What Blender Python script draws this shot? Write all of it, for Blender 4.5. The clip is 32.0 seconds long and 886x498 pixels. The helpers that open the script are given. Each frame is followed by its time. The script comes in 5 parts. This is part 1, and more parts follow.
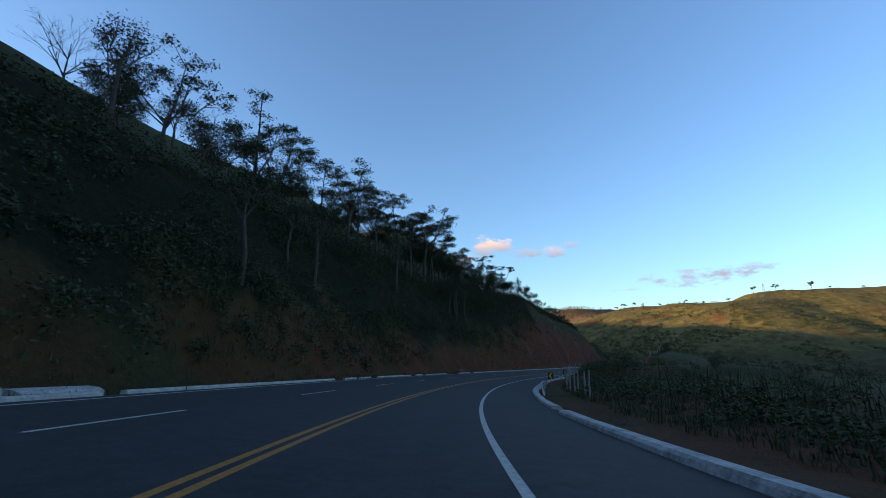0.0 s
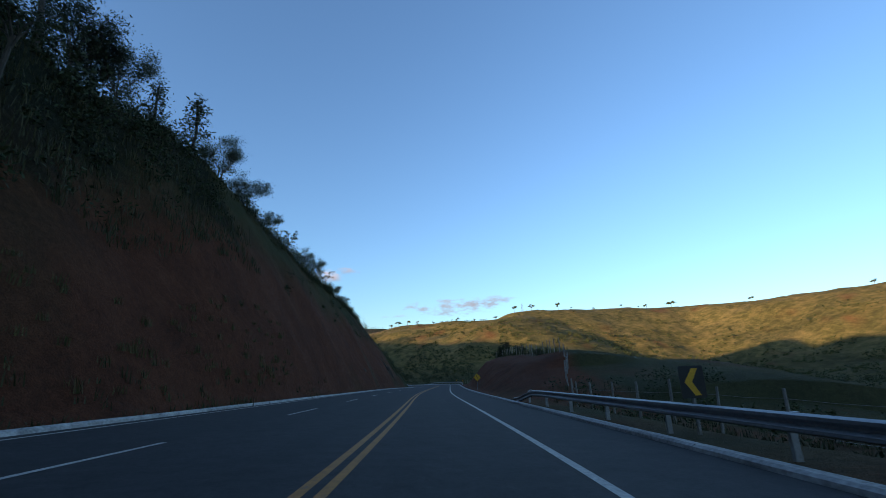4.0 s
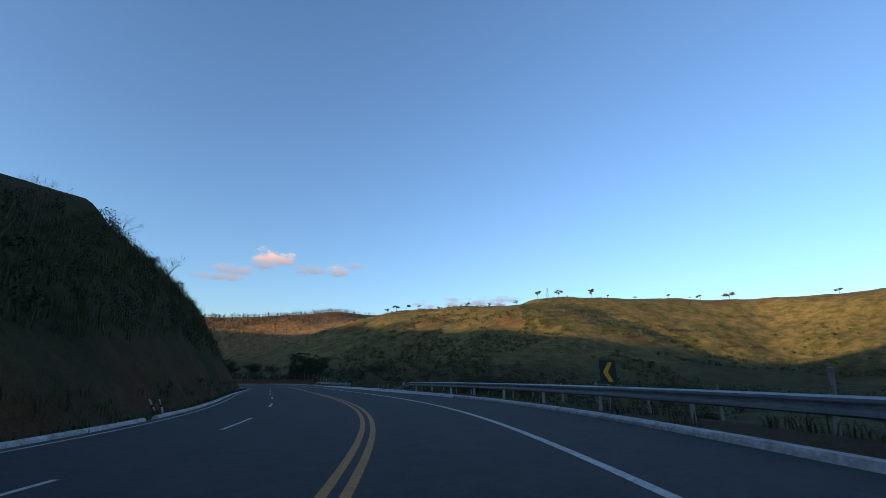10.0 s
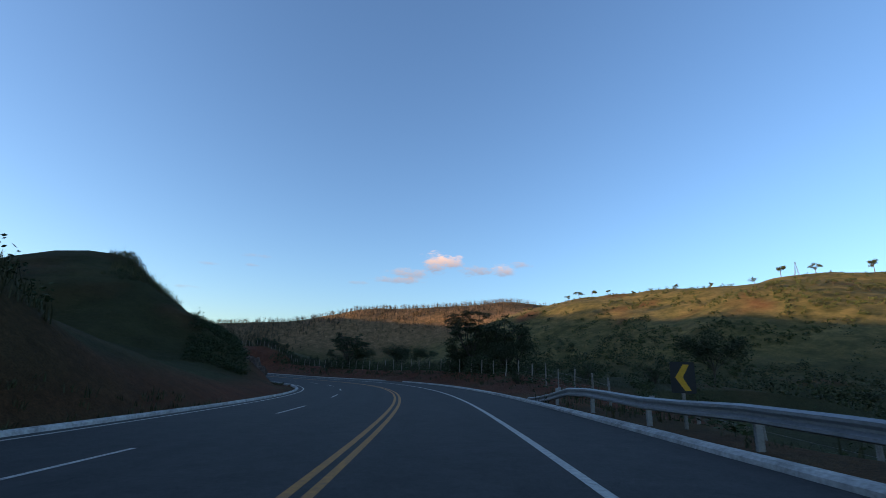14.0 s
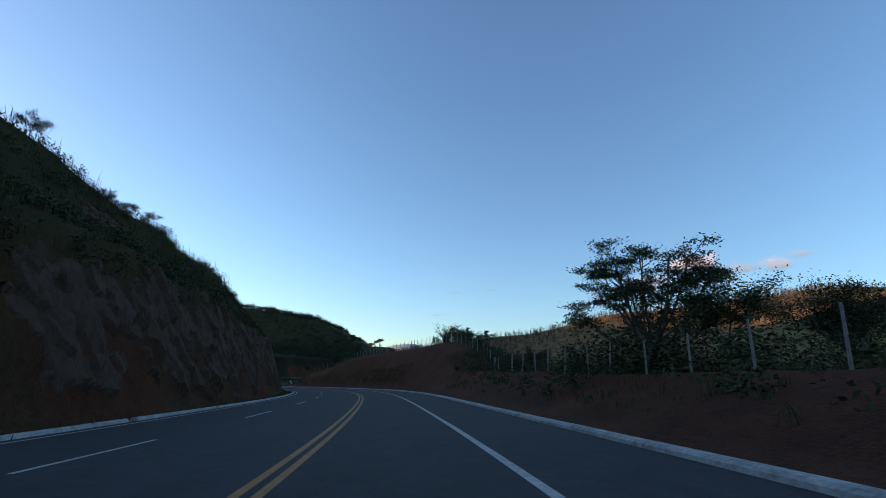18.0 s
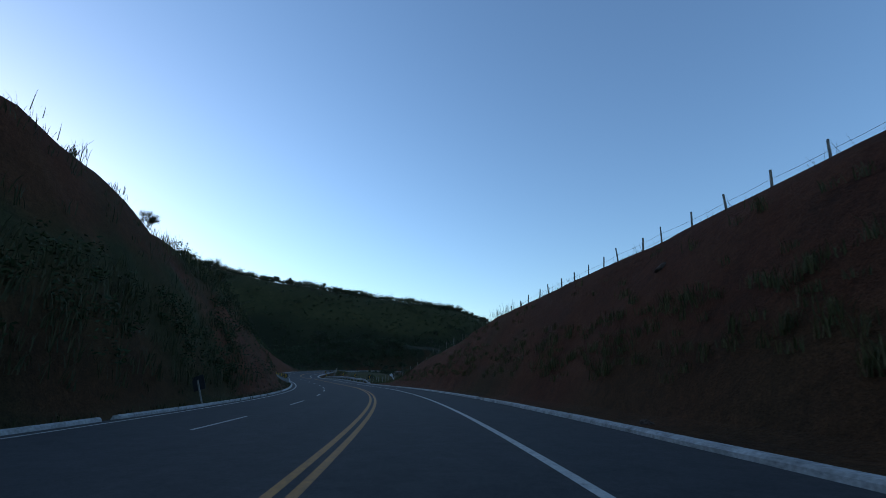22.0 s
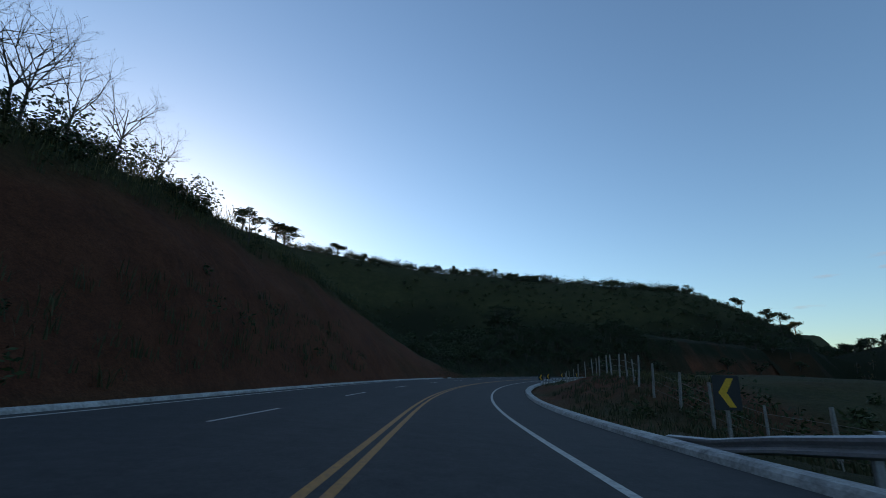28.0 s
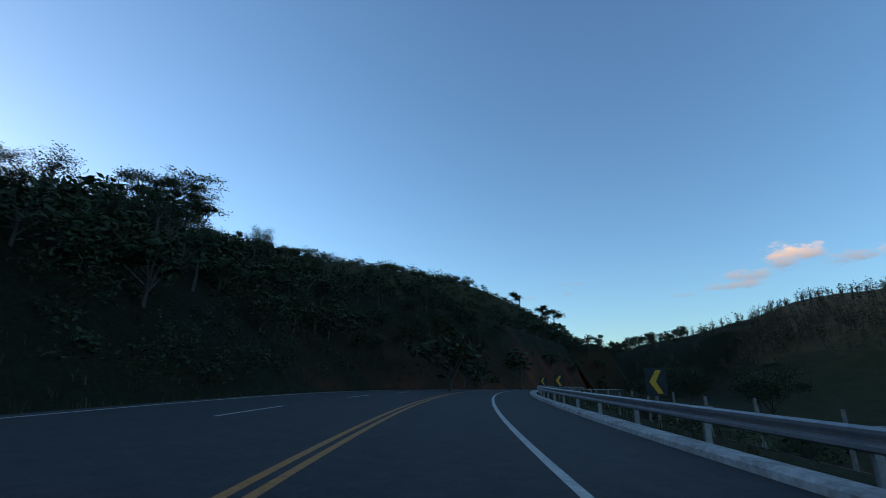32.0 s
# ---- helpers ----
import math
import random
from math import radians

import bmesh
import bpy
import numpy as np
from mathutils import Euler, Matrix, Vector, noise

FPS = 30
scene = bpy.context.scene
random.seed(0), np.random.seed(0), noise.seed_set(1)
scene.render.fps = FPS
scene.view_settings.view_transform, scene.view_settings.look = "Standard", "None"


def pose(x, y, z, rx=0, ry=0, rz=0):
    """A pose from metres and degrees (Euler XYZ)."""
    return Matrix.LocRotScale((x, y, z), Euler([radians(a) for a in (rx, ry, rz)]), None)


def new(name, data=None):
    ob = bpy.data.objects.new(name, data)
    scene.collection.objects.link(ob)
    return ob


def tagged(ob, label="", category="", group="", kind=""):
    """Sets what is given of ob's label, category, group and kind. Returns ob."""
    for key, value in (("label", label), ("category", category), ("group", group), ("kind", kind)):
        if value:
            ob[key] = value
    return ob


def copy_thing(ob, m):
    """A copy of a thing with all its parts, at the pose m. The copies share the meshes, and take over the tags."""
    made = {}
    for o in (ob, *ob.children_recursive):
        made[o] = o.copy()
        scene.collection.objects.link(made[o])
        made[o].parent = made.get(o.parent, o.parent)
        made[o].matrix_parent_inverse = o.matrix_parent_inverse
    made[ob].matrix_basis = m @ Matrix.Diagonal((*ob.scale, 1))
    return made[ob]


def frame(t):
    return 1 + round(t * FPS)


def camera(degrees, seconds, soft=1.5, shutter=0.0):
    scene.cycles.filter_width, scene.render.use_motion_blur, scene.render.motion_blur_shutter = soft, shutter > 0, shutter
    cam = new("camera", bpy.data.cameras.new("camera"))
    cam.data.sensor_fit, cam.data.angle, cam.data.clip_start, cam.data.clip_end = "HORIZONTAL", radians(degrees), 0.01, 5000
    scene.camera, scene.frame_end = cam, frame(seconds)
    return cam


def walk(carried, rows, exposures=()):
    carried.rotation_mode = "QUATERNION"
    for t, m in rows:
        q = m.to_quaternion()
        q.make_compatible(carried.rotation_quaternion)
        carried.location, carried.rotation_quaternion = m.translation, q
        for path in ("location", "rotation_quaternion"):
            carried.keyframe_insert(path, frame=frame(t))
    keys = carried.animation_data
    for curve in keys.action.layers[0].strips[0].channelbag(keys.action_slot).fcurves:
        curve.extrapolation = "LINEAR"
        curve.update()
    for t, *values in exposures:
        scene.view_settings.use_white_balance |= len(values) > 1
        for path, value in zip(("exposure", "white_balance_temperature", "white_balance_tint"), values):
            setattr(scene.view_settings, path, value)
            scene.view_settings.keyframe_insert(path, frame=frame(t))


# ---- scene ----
EXPOSURES = [(0.0, 2.29, 7830, 19), (6.0, 2.07, 7630, 18), (10.0, 2.01, 7680, 21), (13.0, 2.09, 7730, 22), (16.0, 2.12, 7880, 19), (20.0, 2.12, 8230, 18), (22.0, 2.05, 7930, 18), (23.0, 2.03, 7980, 17), (25.0, 1.67, 8330, 16), (28.0, 1.90, 8680, 17), (30.0, 1.89, 7880, 14), (32.0, 1.99, 7680, 13)]
# Camera, driven along the right-hand lane
cam = camera(88.45, 32.0, soft=0.5, shutter=0.05)
PATH = [
    (0.0, pose(-1.38, 0.31, 1.17, 103.23, -0.15, 5.56)),
    (0.5, pose(-1.91, 13.52, 0.58, 102.83, -0.06, 1.42)),
    (1.0, pose(-1.62, 26.85, 0.10, 103.74, 2.03, -2.47)),
    (1.5, pose(-0.73, 40.22, -0.32, 103.97, 1.92, -6.82)),
    (2.0, pose(1.01, 53.67, -0.70, 104.67, 2.39, -10.75)),
    (2.5, pose(3.66, 67.17, -0.98, 104.95, 2.41, -14.59)),
    (3.0, pose(7.07, 80.53, -1.14, 105.50, 2.47, -17.80)),
    (3.5, pose(10.95, 93.46, -1.21, 105.95, 2.72, -20.43)),
    (4.0, pose(15.15, 105.94, -1.26, 105.83, 2.33, -22.28)),
    (4.5, pose(19.51, 118.11, -1.32, 105.76, 2.13, -23.00)),
    (5.0, pose(24.01, 130.06, -1.38, 105.73, 2.00, -24.13)),
    (5.5, pose(28.76, 141.81, -1.45, 105.73, 1.92, -25.82)),
    (6.0, pose(33.69, 153.40, -1.57, 105.56, 2.03, -25.80)),
    (6.5, pose(38.61, 164.88, -1.71, 105.26, 2.13, -25.72)),
    (7.0, pose(43.50, 176.22, -1.82, 105.09, 1.96, -25.52)),
    (7.5, pose(48.37, 187.45, -1.92, 105.10, 1.65, -25.48)),
    (8.0, pose(53.17, 198.58, -2.00, 105.16, 1.11, -25.17)),
    (8.5, pose(57.84, 209.61, -2.08, 105.19, 0.71, -24.78)),
    (9.0, pose(62.31, 220.45, -2.17, 105.16, 0.41, -24.36)),
    (9.5, pose(66.43, 231.13, -2.26, 105.27, 0.44, -23.40)),
    (10.0, pose(70.18, 241.80, -2.34, 105.65, 0.22, -21.74)),
    (10.5, pose(73.25, 252.68, -2.42, 105.74, -0.22, -17.89)),
    (11.0, pose(75.43, 263.90, -2.48, 105.91, -0.78, -12.71)),
    (11.5, pose(76.77, 275.35, -2.53, 106.05, -1.09, -8.47)),
    (12.0, pose(77.51, 286.91, -2.61, 106.10, -1.19, -5.83)),
    (12.5, pose(77.91, 298.47, -2.71, 105.88, -1.68, -4.06)),
    (13.0, pose(78.10, 309.95, -2.80, 105.55, -2.05, -2.93)),
    (13.5, pose(78.22, 321.31, -2.89, 105.32, -2.19, -1.93)),
    (14.0, pose(78.27, 332.57, -2.99, 105.18, -1.83, -1.17)),
    (14.5, pose(78.16, 343.73, -3.11, 105.16, -1.48, 0.53)),
    (15.0, pose(77.66, 354.72, -3.22, 105.16, -1.16, 2.68)),
    (15.5, pose(76.68, 365.36, -3.34, 105.12, -0.89, 5.01)),
    (16.0, pose(75.20, 375.34, -3.42, 105.86, -0.68, 7.33)),
    (16.5, pose(72.95, 384.47, -3.47, 105.84, -0.77, 13.11)),
    (17.0, pose(69.84, 392.84, -3.53, 106.19, -0.91, 19.83)),
    (17.5, pose(65.87, 400.90, -3.56, 106.35, -1.03, 25.17)),
    (18.0, pose(61.10, 409.18, -3.59, 106.45, -1.40, 28.38)),
    (18.5, pose(55.53, 417.70, -3.64, 106.28, -1.40, 31.58)),
    (19.0, pose(49.22, 426.33, -3.67, 106.33, -1.57, 34.27)),
    (19.5, pose(42.41, 435.04, -3.71, 105.98, -1.92, 36.81)),
    (20.0, pose(35.19, 443.70, -3.74, 105.90, -2.04, 38.74)),
    (20.5, pose(27.80, 452.31, -3.79, 105.75, -2.11, 39.64)),
    (21.0, pose(20.29, 460.80, -3.87, 105.76, -2.39, 40.45)),
    (21.5, pose(12.45, 468.99, -3.97, 105.59, -2.29, 42.97)),
    (22.0, pose(4.08, 476.82, -4.09, 105.64, -2.28, 46.07)),
    (22.5, pose(-4.87, 484.37, -4.22, 105.69, -2.26, 49.41)),
    (23.0, pose(-14.49, 491.66, -4.36, 105.82, -2.51, 52.61)),
    (23.5, pose(-24.66, 498.60, -4.49, 105.66, -2.47, 55.71)),
    (24.0, pose(-35.19, 505.02, -4.60, 105.73, -2.25, 58.80)),
    (24.5, pose(-45.99, 510.97, -4.71, 105.79, -1.99, 60.98)),
    (25.0, pose(-57.05, 516.57, -4.85, 105.88, -1.72, 62.49)),
    (25.5, pose(-68.37, 521.87, -4.99, 105.65, -1.53, 63.87)),
    (26.0, pose(-79.91, 527.01, -5.10, 105.66, -1.47, 64.51)),
    (26.5, pose(-91.61, 532.16, -5.17, 105.74, -1.53, 65.13)),
    (27.0, pose(-103.47, 537.32, -5.19, 105.87, -1.68, 66.36)),
    (27.5, pose(-115.53, 542.41, -5.17, 106.03, -1.89, 67.77)),
    (28.0, pose(-127.78, 547.58, -5.13, 106.16, -1.99, 67.45)),
    (28.5, pose(-140.12, 553.18, -5.05, 106.32, -1.94, 66.06)),
    (29.0, pose(-152.59, 559.36, -4.88, 106.56, -1.44, 63.49)),
    (29.5, pose(-164.86, 566.46, -4.61, 106.55, -1.19, 58.83)),
    (30.0, pose(-176.47, 574.30, -4.24, 106.92, -0.34, 55.07)),
    (30.5, pose(-187.45, 582.62, -3.85, 107.25, 0.04, 50.91)),
    (31.0, pose(-197.77, 591.74, -3.50, 107.33, -0.10, 46.83)),
    (31.5, pose(-207.69, 601.67, -3.14, 107.08, -0.65, 42.67)),
    (32.0, pose(-217.02, 612.31, -2.71, 107.32, -0.52, 37.97)),
]
walk(cam, PATH, exposures=EXPOSURES)

# ---- world, sun ----
SUN_AZ = 104.0      # degrees to the left of +y
SUN_EL = 4.7
world = bpy.data.worlds.new("world")
scene.world = world
world.use_nodes = True
wn, wl = world.node_tree.nodes, world.node_tree.links
wn.clear()
w_out = wn.new("ShaderNodeOutputWorld")
w_bg = wn.new("ShaderNodeBackground")
w_bg.inputs["Strength"].default_value = 0.13
w_sky = wn.new("ShaderNodeTexSky")
w_sky.sky_type = "NISHITA"
w_sky.sun_disc = False
w_sky.sun_elevation = radians(SUN_EL)
w_sky.sun_rotation = radians(-SUN_AZ)
w_sky.altitude = 400
w_sky.air_density = 1.0
w_sky.dust_density = 0.75
w_sky.ozone_density = 3.6


def w_math(op, *args):
    m = wn.new("ShaderNodeMath")
    m.operation = op
    for sock, v in zip(m.inputs, args):
        if hasattr(v, "is_linked"):
            wl.new(v, sock)
        else:
            sock.default_value = v
    return m.outputs[0]


def w_mix(fac, a, b):
    m = wn.new("ShaderNodeMix")
    m.data_type = "RGBA"
    for sock, v in ((m.inputs[0], fac), (m.inputs[6], a), (m.inputs[7], b)):
        if hasattr(v, "is_linked"):
            wl.new(v, sock)
        else:
            sock.default_value = (*v, 1)
    return m.outputs[2]


CLOUD_GREY, CLOUD_WARM = (0.62, 0.7, 0.9), (2.1, 1.6, 1.4)
# Small evening clouds: azimuth left of +y, elevation, half width, half height (degrees), density, warmth
CLOUDS = [(-0.2, 13.4, 2.4, 1.7, 0.95, 1.0), (-1.9, 13.5, 2.0, 1.1, 0.85, 0.9), (-4.9, 12.5, 3.0, 0.8, 0.8, 0.3), (3.4, 11.9, 3.2, 0.8, 0.65, 0.4), (4.2, 11.0, 4.4, 0.6, 0.65, 0.3), (1.6, 10.9, 1.4, 0.3, 0.4, 0.3),
          (-8.5, 12.6, 1.9, 1.0, 0.85, 0.7), (-10.6, 13.2, 1.8, 0.5, 0.6, 0.3), (9.9, 10.4, 1.6, 0.25, 0.35, 0.2), (7.3, 10.8, 0.9, 0.2, 0.3, 0.2), (22.0, 12.5, 1.8, 0.3, 0.35, 0.2), (27.0, 11.0, 1.5, 0.25, 0.35, 0.2),
          (22.4, 11.4, 1.0, 0.2, 0.3, 0.2), (29.0, 8.2, 1.6, 0.22, 0.3, 0.2), (-24.0, 8.4, 6.6, 1.1, 0.85, 0.1), (-28.0, 9.1, 4.6, 0.6, 0.7, 0.1), (-16.8, 7.6, 2.4, 0.25, 0.4, 0.2)]
w_co = wn.new("ShaderNodeTexCoord")
w_sep = wn.new("ShaderNodeSeparateXYZ")
wl.new(w_co.outputs["Generated"], w_sep.inputs[0])
w_az = w_math("MULTIPLY", w_math("ARCTAN2", w_math("MULTIPLY", w_sep.outputs[0], -1.0), w_sep.outputs[1]), 57.29578)
w_el = w_math("MULTIPLY", w_math("ARCSINE", w_sep.outputs[2]), 57.29578)
w_n = wn.new("ShaderNodeTexNoise")
w_n.inputs["Scale"].default_value, w_n.inputs["Detail"].default_value, w_n.inputs["Roughness"].default_value = 30.0, 7.0, 0.62
w_map = wn.new("ShaderNodeMapping")
w_map.inputs["Scale"].default_value = (1.0, 1.0, 2.6)
wl.new(w_co.outputs["Generated"], w_map.inputs[0])
wl.new(w_map.outputs[0], w_n.inputs["Vector"])
w_rag = w_math("MULTIPLY", w_math("SUBTRACT", w_n.outputs["Fac"], 0.5), 4.2)
w_col = w_sky.outputs[0]
for c_az, c_el, c_w, c_h, c_d, c_warm in CLOUDS:
    dx = w_math("DIVIDE", w_math("SUBTRACT", w_az, c_az), c_w)
    dy = w_math("DIVIDE", w_math("SUBTRACT", w_el, c_el), c_h)
    body = w_math("SUBTRACT", w_math("ADD", 0.8, w_rag), w_math("ADD", w_math("MULTIPLY", dx, dx), w_math("MULTIPLY", dy, dy)))
    ms = wn.new("ShaderNodeMapRange")
    ms.interpolation_type = "SMOOTHSTEP"
    ms.inputs["From Min"].default_value, ms.inputs["From Max"].default_value, ms.inputs["To Max"].default_value = -0.1, 1.3, c_d
    wl.new(body, ms.inputs["Value"])
    tone = wn.new("ShaderNodeMapRange")
    tone.inputs["From Min"].default_value, tone.inputs["From Max"].default_value, tone.inputs["To Max"].default_value = -0.6, 0.7, c_warm
    wl.new(dy, tone.inputs["Value"])
    w_col = w_mix(ms.outputs[0], w_col, w_mix(tone.outputs[0], CLOUD_GREY, CLOUD_WARM))
wl.new(w_col, w_bg.inputs["Color"])
wl.new(w_bg.outputs[0], w_out.inputs["Surface"])

sun_data = bpy.data.lights.new("sun", "SUN")
sun_data.energy = 2.6
sun_data.angle = radians(0.6)
sun_data.color = (1.0, 0.75, 0.46)
sun = new("sun", sun_data)
az, el = radians(SUN_AZ), radians(SUN_EL)
sun_dir = Vector((-math.sin(az) * math.cos(el), math.cos(az) * math.cos(el), math.sin(el)))
sun.matrix_world = Matrix.Translation((0, 0, 200)) @ sun_dir.to_track_quat("Z", "Y").to_matrix().to_4x4()

# ---- road alignment: stations in metres along the yellow centre line ----
HEADING = [23.36, 19.35, 15.25, 11.41, 6.97, 0.73, -4.54, -11.16, -17.06, -22.94, -21.13, -20.51, -21.98, -22.89, -23.2, -22.88, -23.59, -18.67, -5.33, -0.95, -2.04, -1.28, 0.45, 7.0, 17.89, 30.64, 35.07, 37.24, 41.29, 45.18, 49.66, 54.08, 58.53, 63.05, 65.8, 66.6, 67.23, 67.16, 66.51, 60.75, 55.01, 48.53, 43.63, 37.87, 32.96, 28.75, 23.44, 18.63, 13.39, 11.64, 11.83, 11.71, 11.77, 11.74, 11.76, 11.74]
LEVEL = [4.47, 2.23, 0.14, -1.26, -2.06, -2.42, -2.71, -3.04, -3.39, -3.66, -3.96, -4.37, -4.62, -4.87, -4.96, -5.32, -5.73, -6.04, -6.06, -6.19, -5.4, -4.31, -3.19, -2.61, -2.35, -2.01, -1.78, -1.64, -1.6]
BANK = [0.43, 0.16, 2.7, 4.02, 3.21, 2.76, 1.88, 1.56, -0.38, -1.81, -1.87, -1.86, -2.89, -2.2, -2.84, -2.69, -2.37, -0.78, -1.53, 1.3, 1.9, 1.41, 1.59, 0.47, 0.34, 0.36, 0.36, 0.36, 0.36]
START = (-3.97, -0.41)

S_FIRST, S_LAST = -80.0, 1010.0
SS = np.arange(S_FIRST, S_LAST + 0.01, 1.0)


def cubic(s, step, values):
    """Smooth curve through evenly stepped values that start at S_FIRST."""
    v = np.asarray(values, float)
    s = np.clip(np.asarray(s, float), S_FIRST, S_FIRST + step * (len(v) - 1) - 1e-6)
    i = ((s - S_FIRST) // step).astype(int)
    u = (s - S_FIRST) / step - i
    m = np.gradient(v)
    return ((2 * u**3 - 3 * u**2 + 1) * v[i] + (u**3 - 2 * u**2 + u) * m[i]
            + (3 * u**2 - 2 * u**3) * v[i + 1] + (u**3 - u**2) * m[i + 1])


HH = np.radians(cubic(SS, 20, HEADING))
_hm = (HH[1:] + HH[:-1]) / 2
CX = np.concatenate([[0], np.cumsum(-np.sin(_hm))])
CY = np.concatenate([[0], np.cumsum(np.cos(_hm))])
_z = int(-S_FIRST)
CX, CY = CX - CX[_z] + START[0], CY - CY[_z] + START[1]
CZ = cubic(SS, 40, LEVEL)
CB = np.radians(cubic(SS, 40, BANK))


def on_road(s, l):
    """World x, y, z of the road's plane at station s, l metres to the right of the centre line."""
    s, l = np.asarray(s, float), np.asarray(l, float)
    x, y, z = np.interp(s, SS, CX), np.interp(s, SS, CY), np.interp(s, SS, CZ)
    h, b = np.interp(s, SS, HH), np.interp(s, SS, CB)
    return x + l * np.cos(h), y + l * np.sin(h), z - np.clip(l, -9, 9) * np.sin(b)


def station(x, y):
    """Nearest station and offset of points in the plan."""
    s, l = np.empty(len(x)), np.empty(len(x))
    cx, cy = CX[::4], CY[::4]
    for a in range(0, len(x), 4000):
        dx, dy = x[a:a + 4000, None] - cx, y[a:a + 4000, None] - cy
        i = (dx * dx + dy * dy).argmin(1)
        k = np.arange(len(i))
        h = HH[::4][i]
        s[a:a + 4000] = SS[::4][i] - dx[k, i] * np.sin(h) + dy[k, i] * np.cos(h)
        off = dx[k, i] * np.cos(h) + dy[k, i] * np.sin(h)
        dist = np.hypot(dx[k, i], dy[k, i])
        l[a:a + 4000] = np.where(np.abs(off) < 0.6 * dist, np.copysign(dist, off), off)
    return s, l


def hash2(ix, iy, seed):
    n = (ix.astype(np.int64) * 374761393 + iy.astype(np.int64) * 668265263 + seed * 982451653) & 0x7FFFFFFF
    n = ((n ^ (n >> 13)) * 1274126177) & 0x7FFFFFFF
    return ((n ^ (n >> 16)) & 0xFFFF) / 65535.0


def vnoise(x, y, seed=0):
    x, y = np.asarray(x, float), np.asarray(y, float)
    ix, iy = np.floor(x), np.floor(y)
    u, v = x - ix, y - iy
    u, v = u * u * (3 - 2 * u), v * v * (3 - 2 * v)
    a, b = hash2(ix, iy, seed), hash2(ix + 1, iy, seed)
    c, d = hash2(ix, iy + 1, seed), hash2(ix + 1, iy + 1, seed)
    return (a * (1 - u) + b * u) * (1 - v) + (c * (1 - u) + d * u) * v


def fbm(x, y, seed=0, octaves=4):
    t, a, n = 0.0, 1.0, 0.0
    for o in range(octaves):
        t, n = t + a * (vnoise(x * 2**o, y * 2**o, seed + o) - 0.5), n + a
        a *= 0.5
    return t / n * 2


def step(a, b, v):
    u = np.clip((v - a) / (b - a), 0, 1)
    return u * u * (3 - 2 * u)


# Height of the cut slope on the left, 19 m from the centre line, by station
CUT_L = [(-80, 13.6), (0, 15.1), (40, 17.3), (80, 19.1), (105, 16.5), (120, 17.9), (132, 18.7), (150, 21.9), (180, 20.0), (205, 18.3), (225, 16.5), (240, 10.9), (245, 9.0), (252, 10.6), (258, 9.2), (265, 8.7), (270, 9.5), (285, 12.1), (295, 14.9), (305, 17.4), (325, 16.1), (340, 13.5), (355, 9.3), (368, 4.4), (385, 1.6), (398, 1.8), (405, 2.7), (412, 4.5), (418, 7.9), (425, 11.8), (436, 16.8), (445, 19.1), (453, 19.2), (460, 18.9), (467, 17.9), (475, 16.0), (485, 15.1), (493, 15.3), (500, 14.4), (508, 14.4), (515, 16.0), (521, 15.0), (527, 11.9), (535, 12.8), (547, 12.5), (550, 11.8), (575, 11.8), (592, 8.8), (604, 6.9), (615, 4.8), (640, 4.8), (660, 5.9), (676, 10.4), (695, 13.5), (712, 12.8), (726, 10.6), (738, 7.4), (750, 3.6), (765, 3.3), (785, 6.1), (805, 8.9), (821, 11.5), (830, 10.1), (840, 13.1), (860, 16.1), (900, 19.0), (1010, 20.0)]
# Distance of its crest from the centre line
CREST_L = [(-80, 20.8), (0, 20.9), (40, 21.3), (80, 21.4), (105, 20.2), (120, 19.1), (132, 19.6), (150, 19.4), (180, 19.8), (205, 19.1), (225, 18.8), (240, 16.3), (245, 17.0), (252, 15.8), (258, 15.9), (265, 16.8), (270, 18.0), (285, 20.9), (295, 21.4), (305, 21.2), (325, 19.4), (340, 16.6), (355, 15.9), (368, 17.4), (385, 17.0), (398, 16.6), (405, 16.4), (412, 16.2), (418, 20.0), (425, 24.1), (436, 26.7), (445, 26.8), (453, 27.3), (460, 25.5), (467, 24.5), (475, 21.1), (485, 20.6), (493, 19.1), (500, 18.7), (508, 19.4), (515, 20.0), (521, 18.1), (527, 16.4), (535, 16.6), (547, 17.5), (550, 17.7), (575, 17.3), (592, 16.7), (604, 18.8), (615, 19.3), (640, 19.5), (660, 19.7), (676, 20.0), (695, 19.9), (712, 20.1), (726, 19.8), (738, 19.6), (750, 19.5), (765, 19.3), (785, 19.3), (805, 19.2), (821, 19.1), (830, 19.1), (840, 19.1), (860, 19.1), (900, 19.1), (1010, 19.1)]
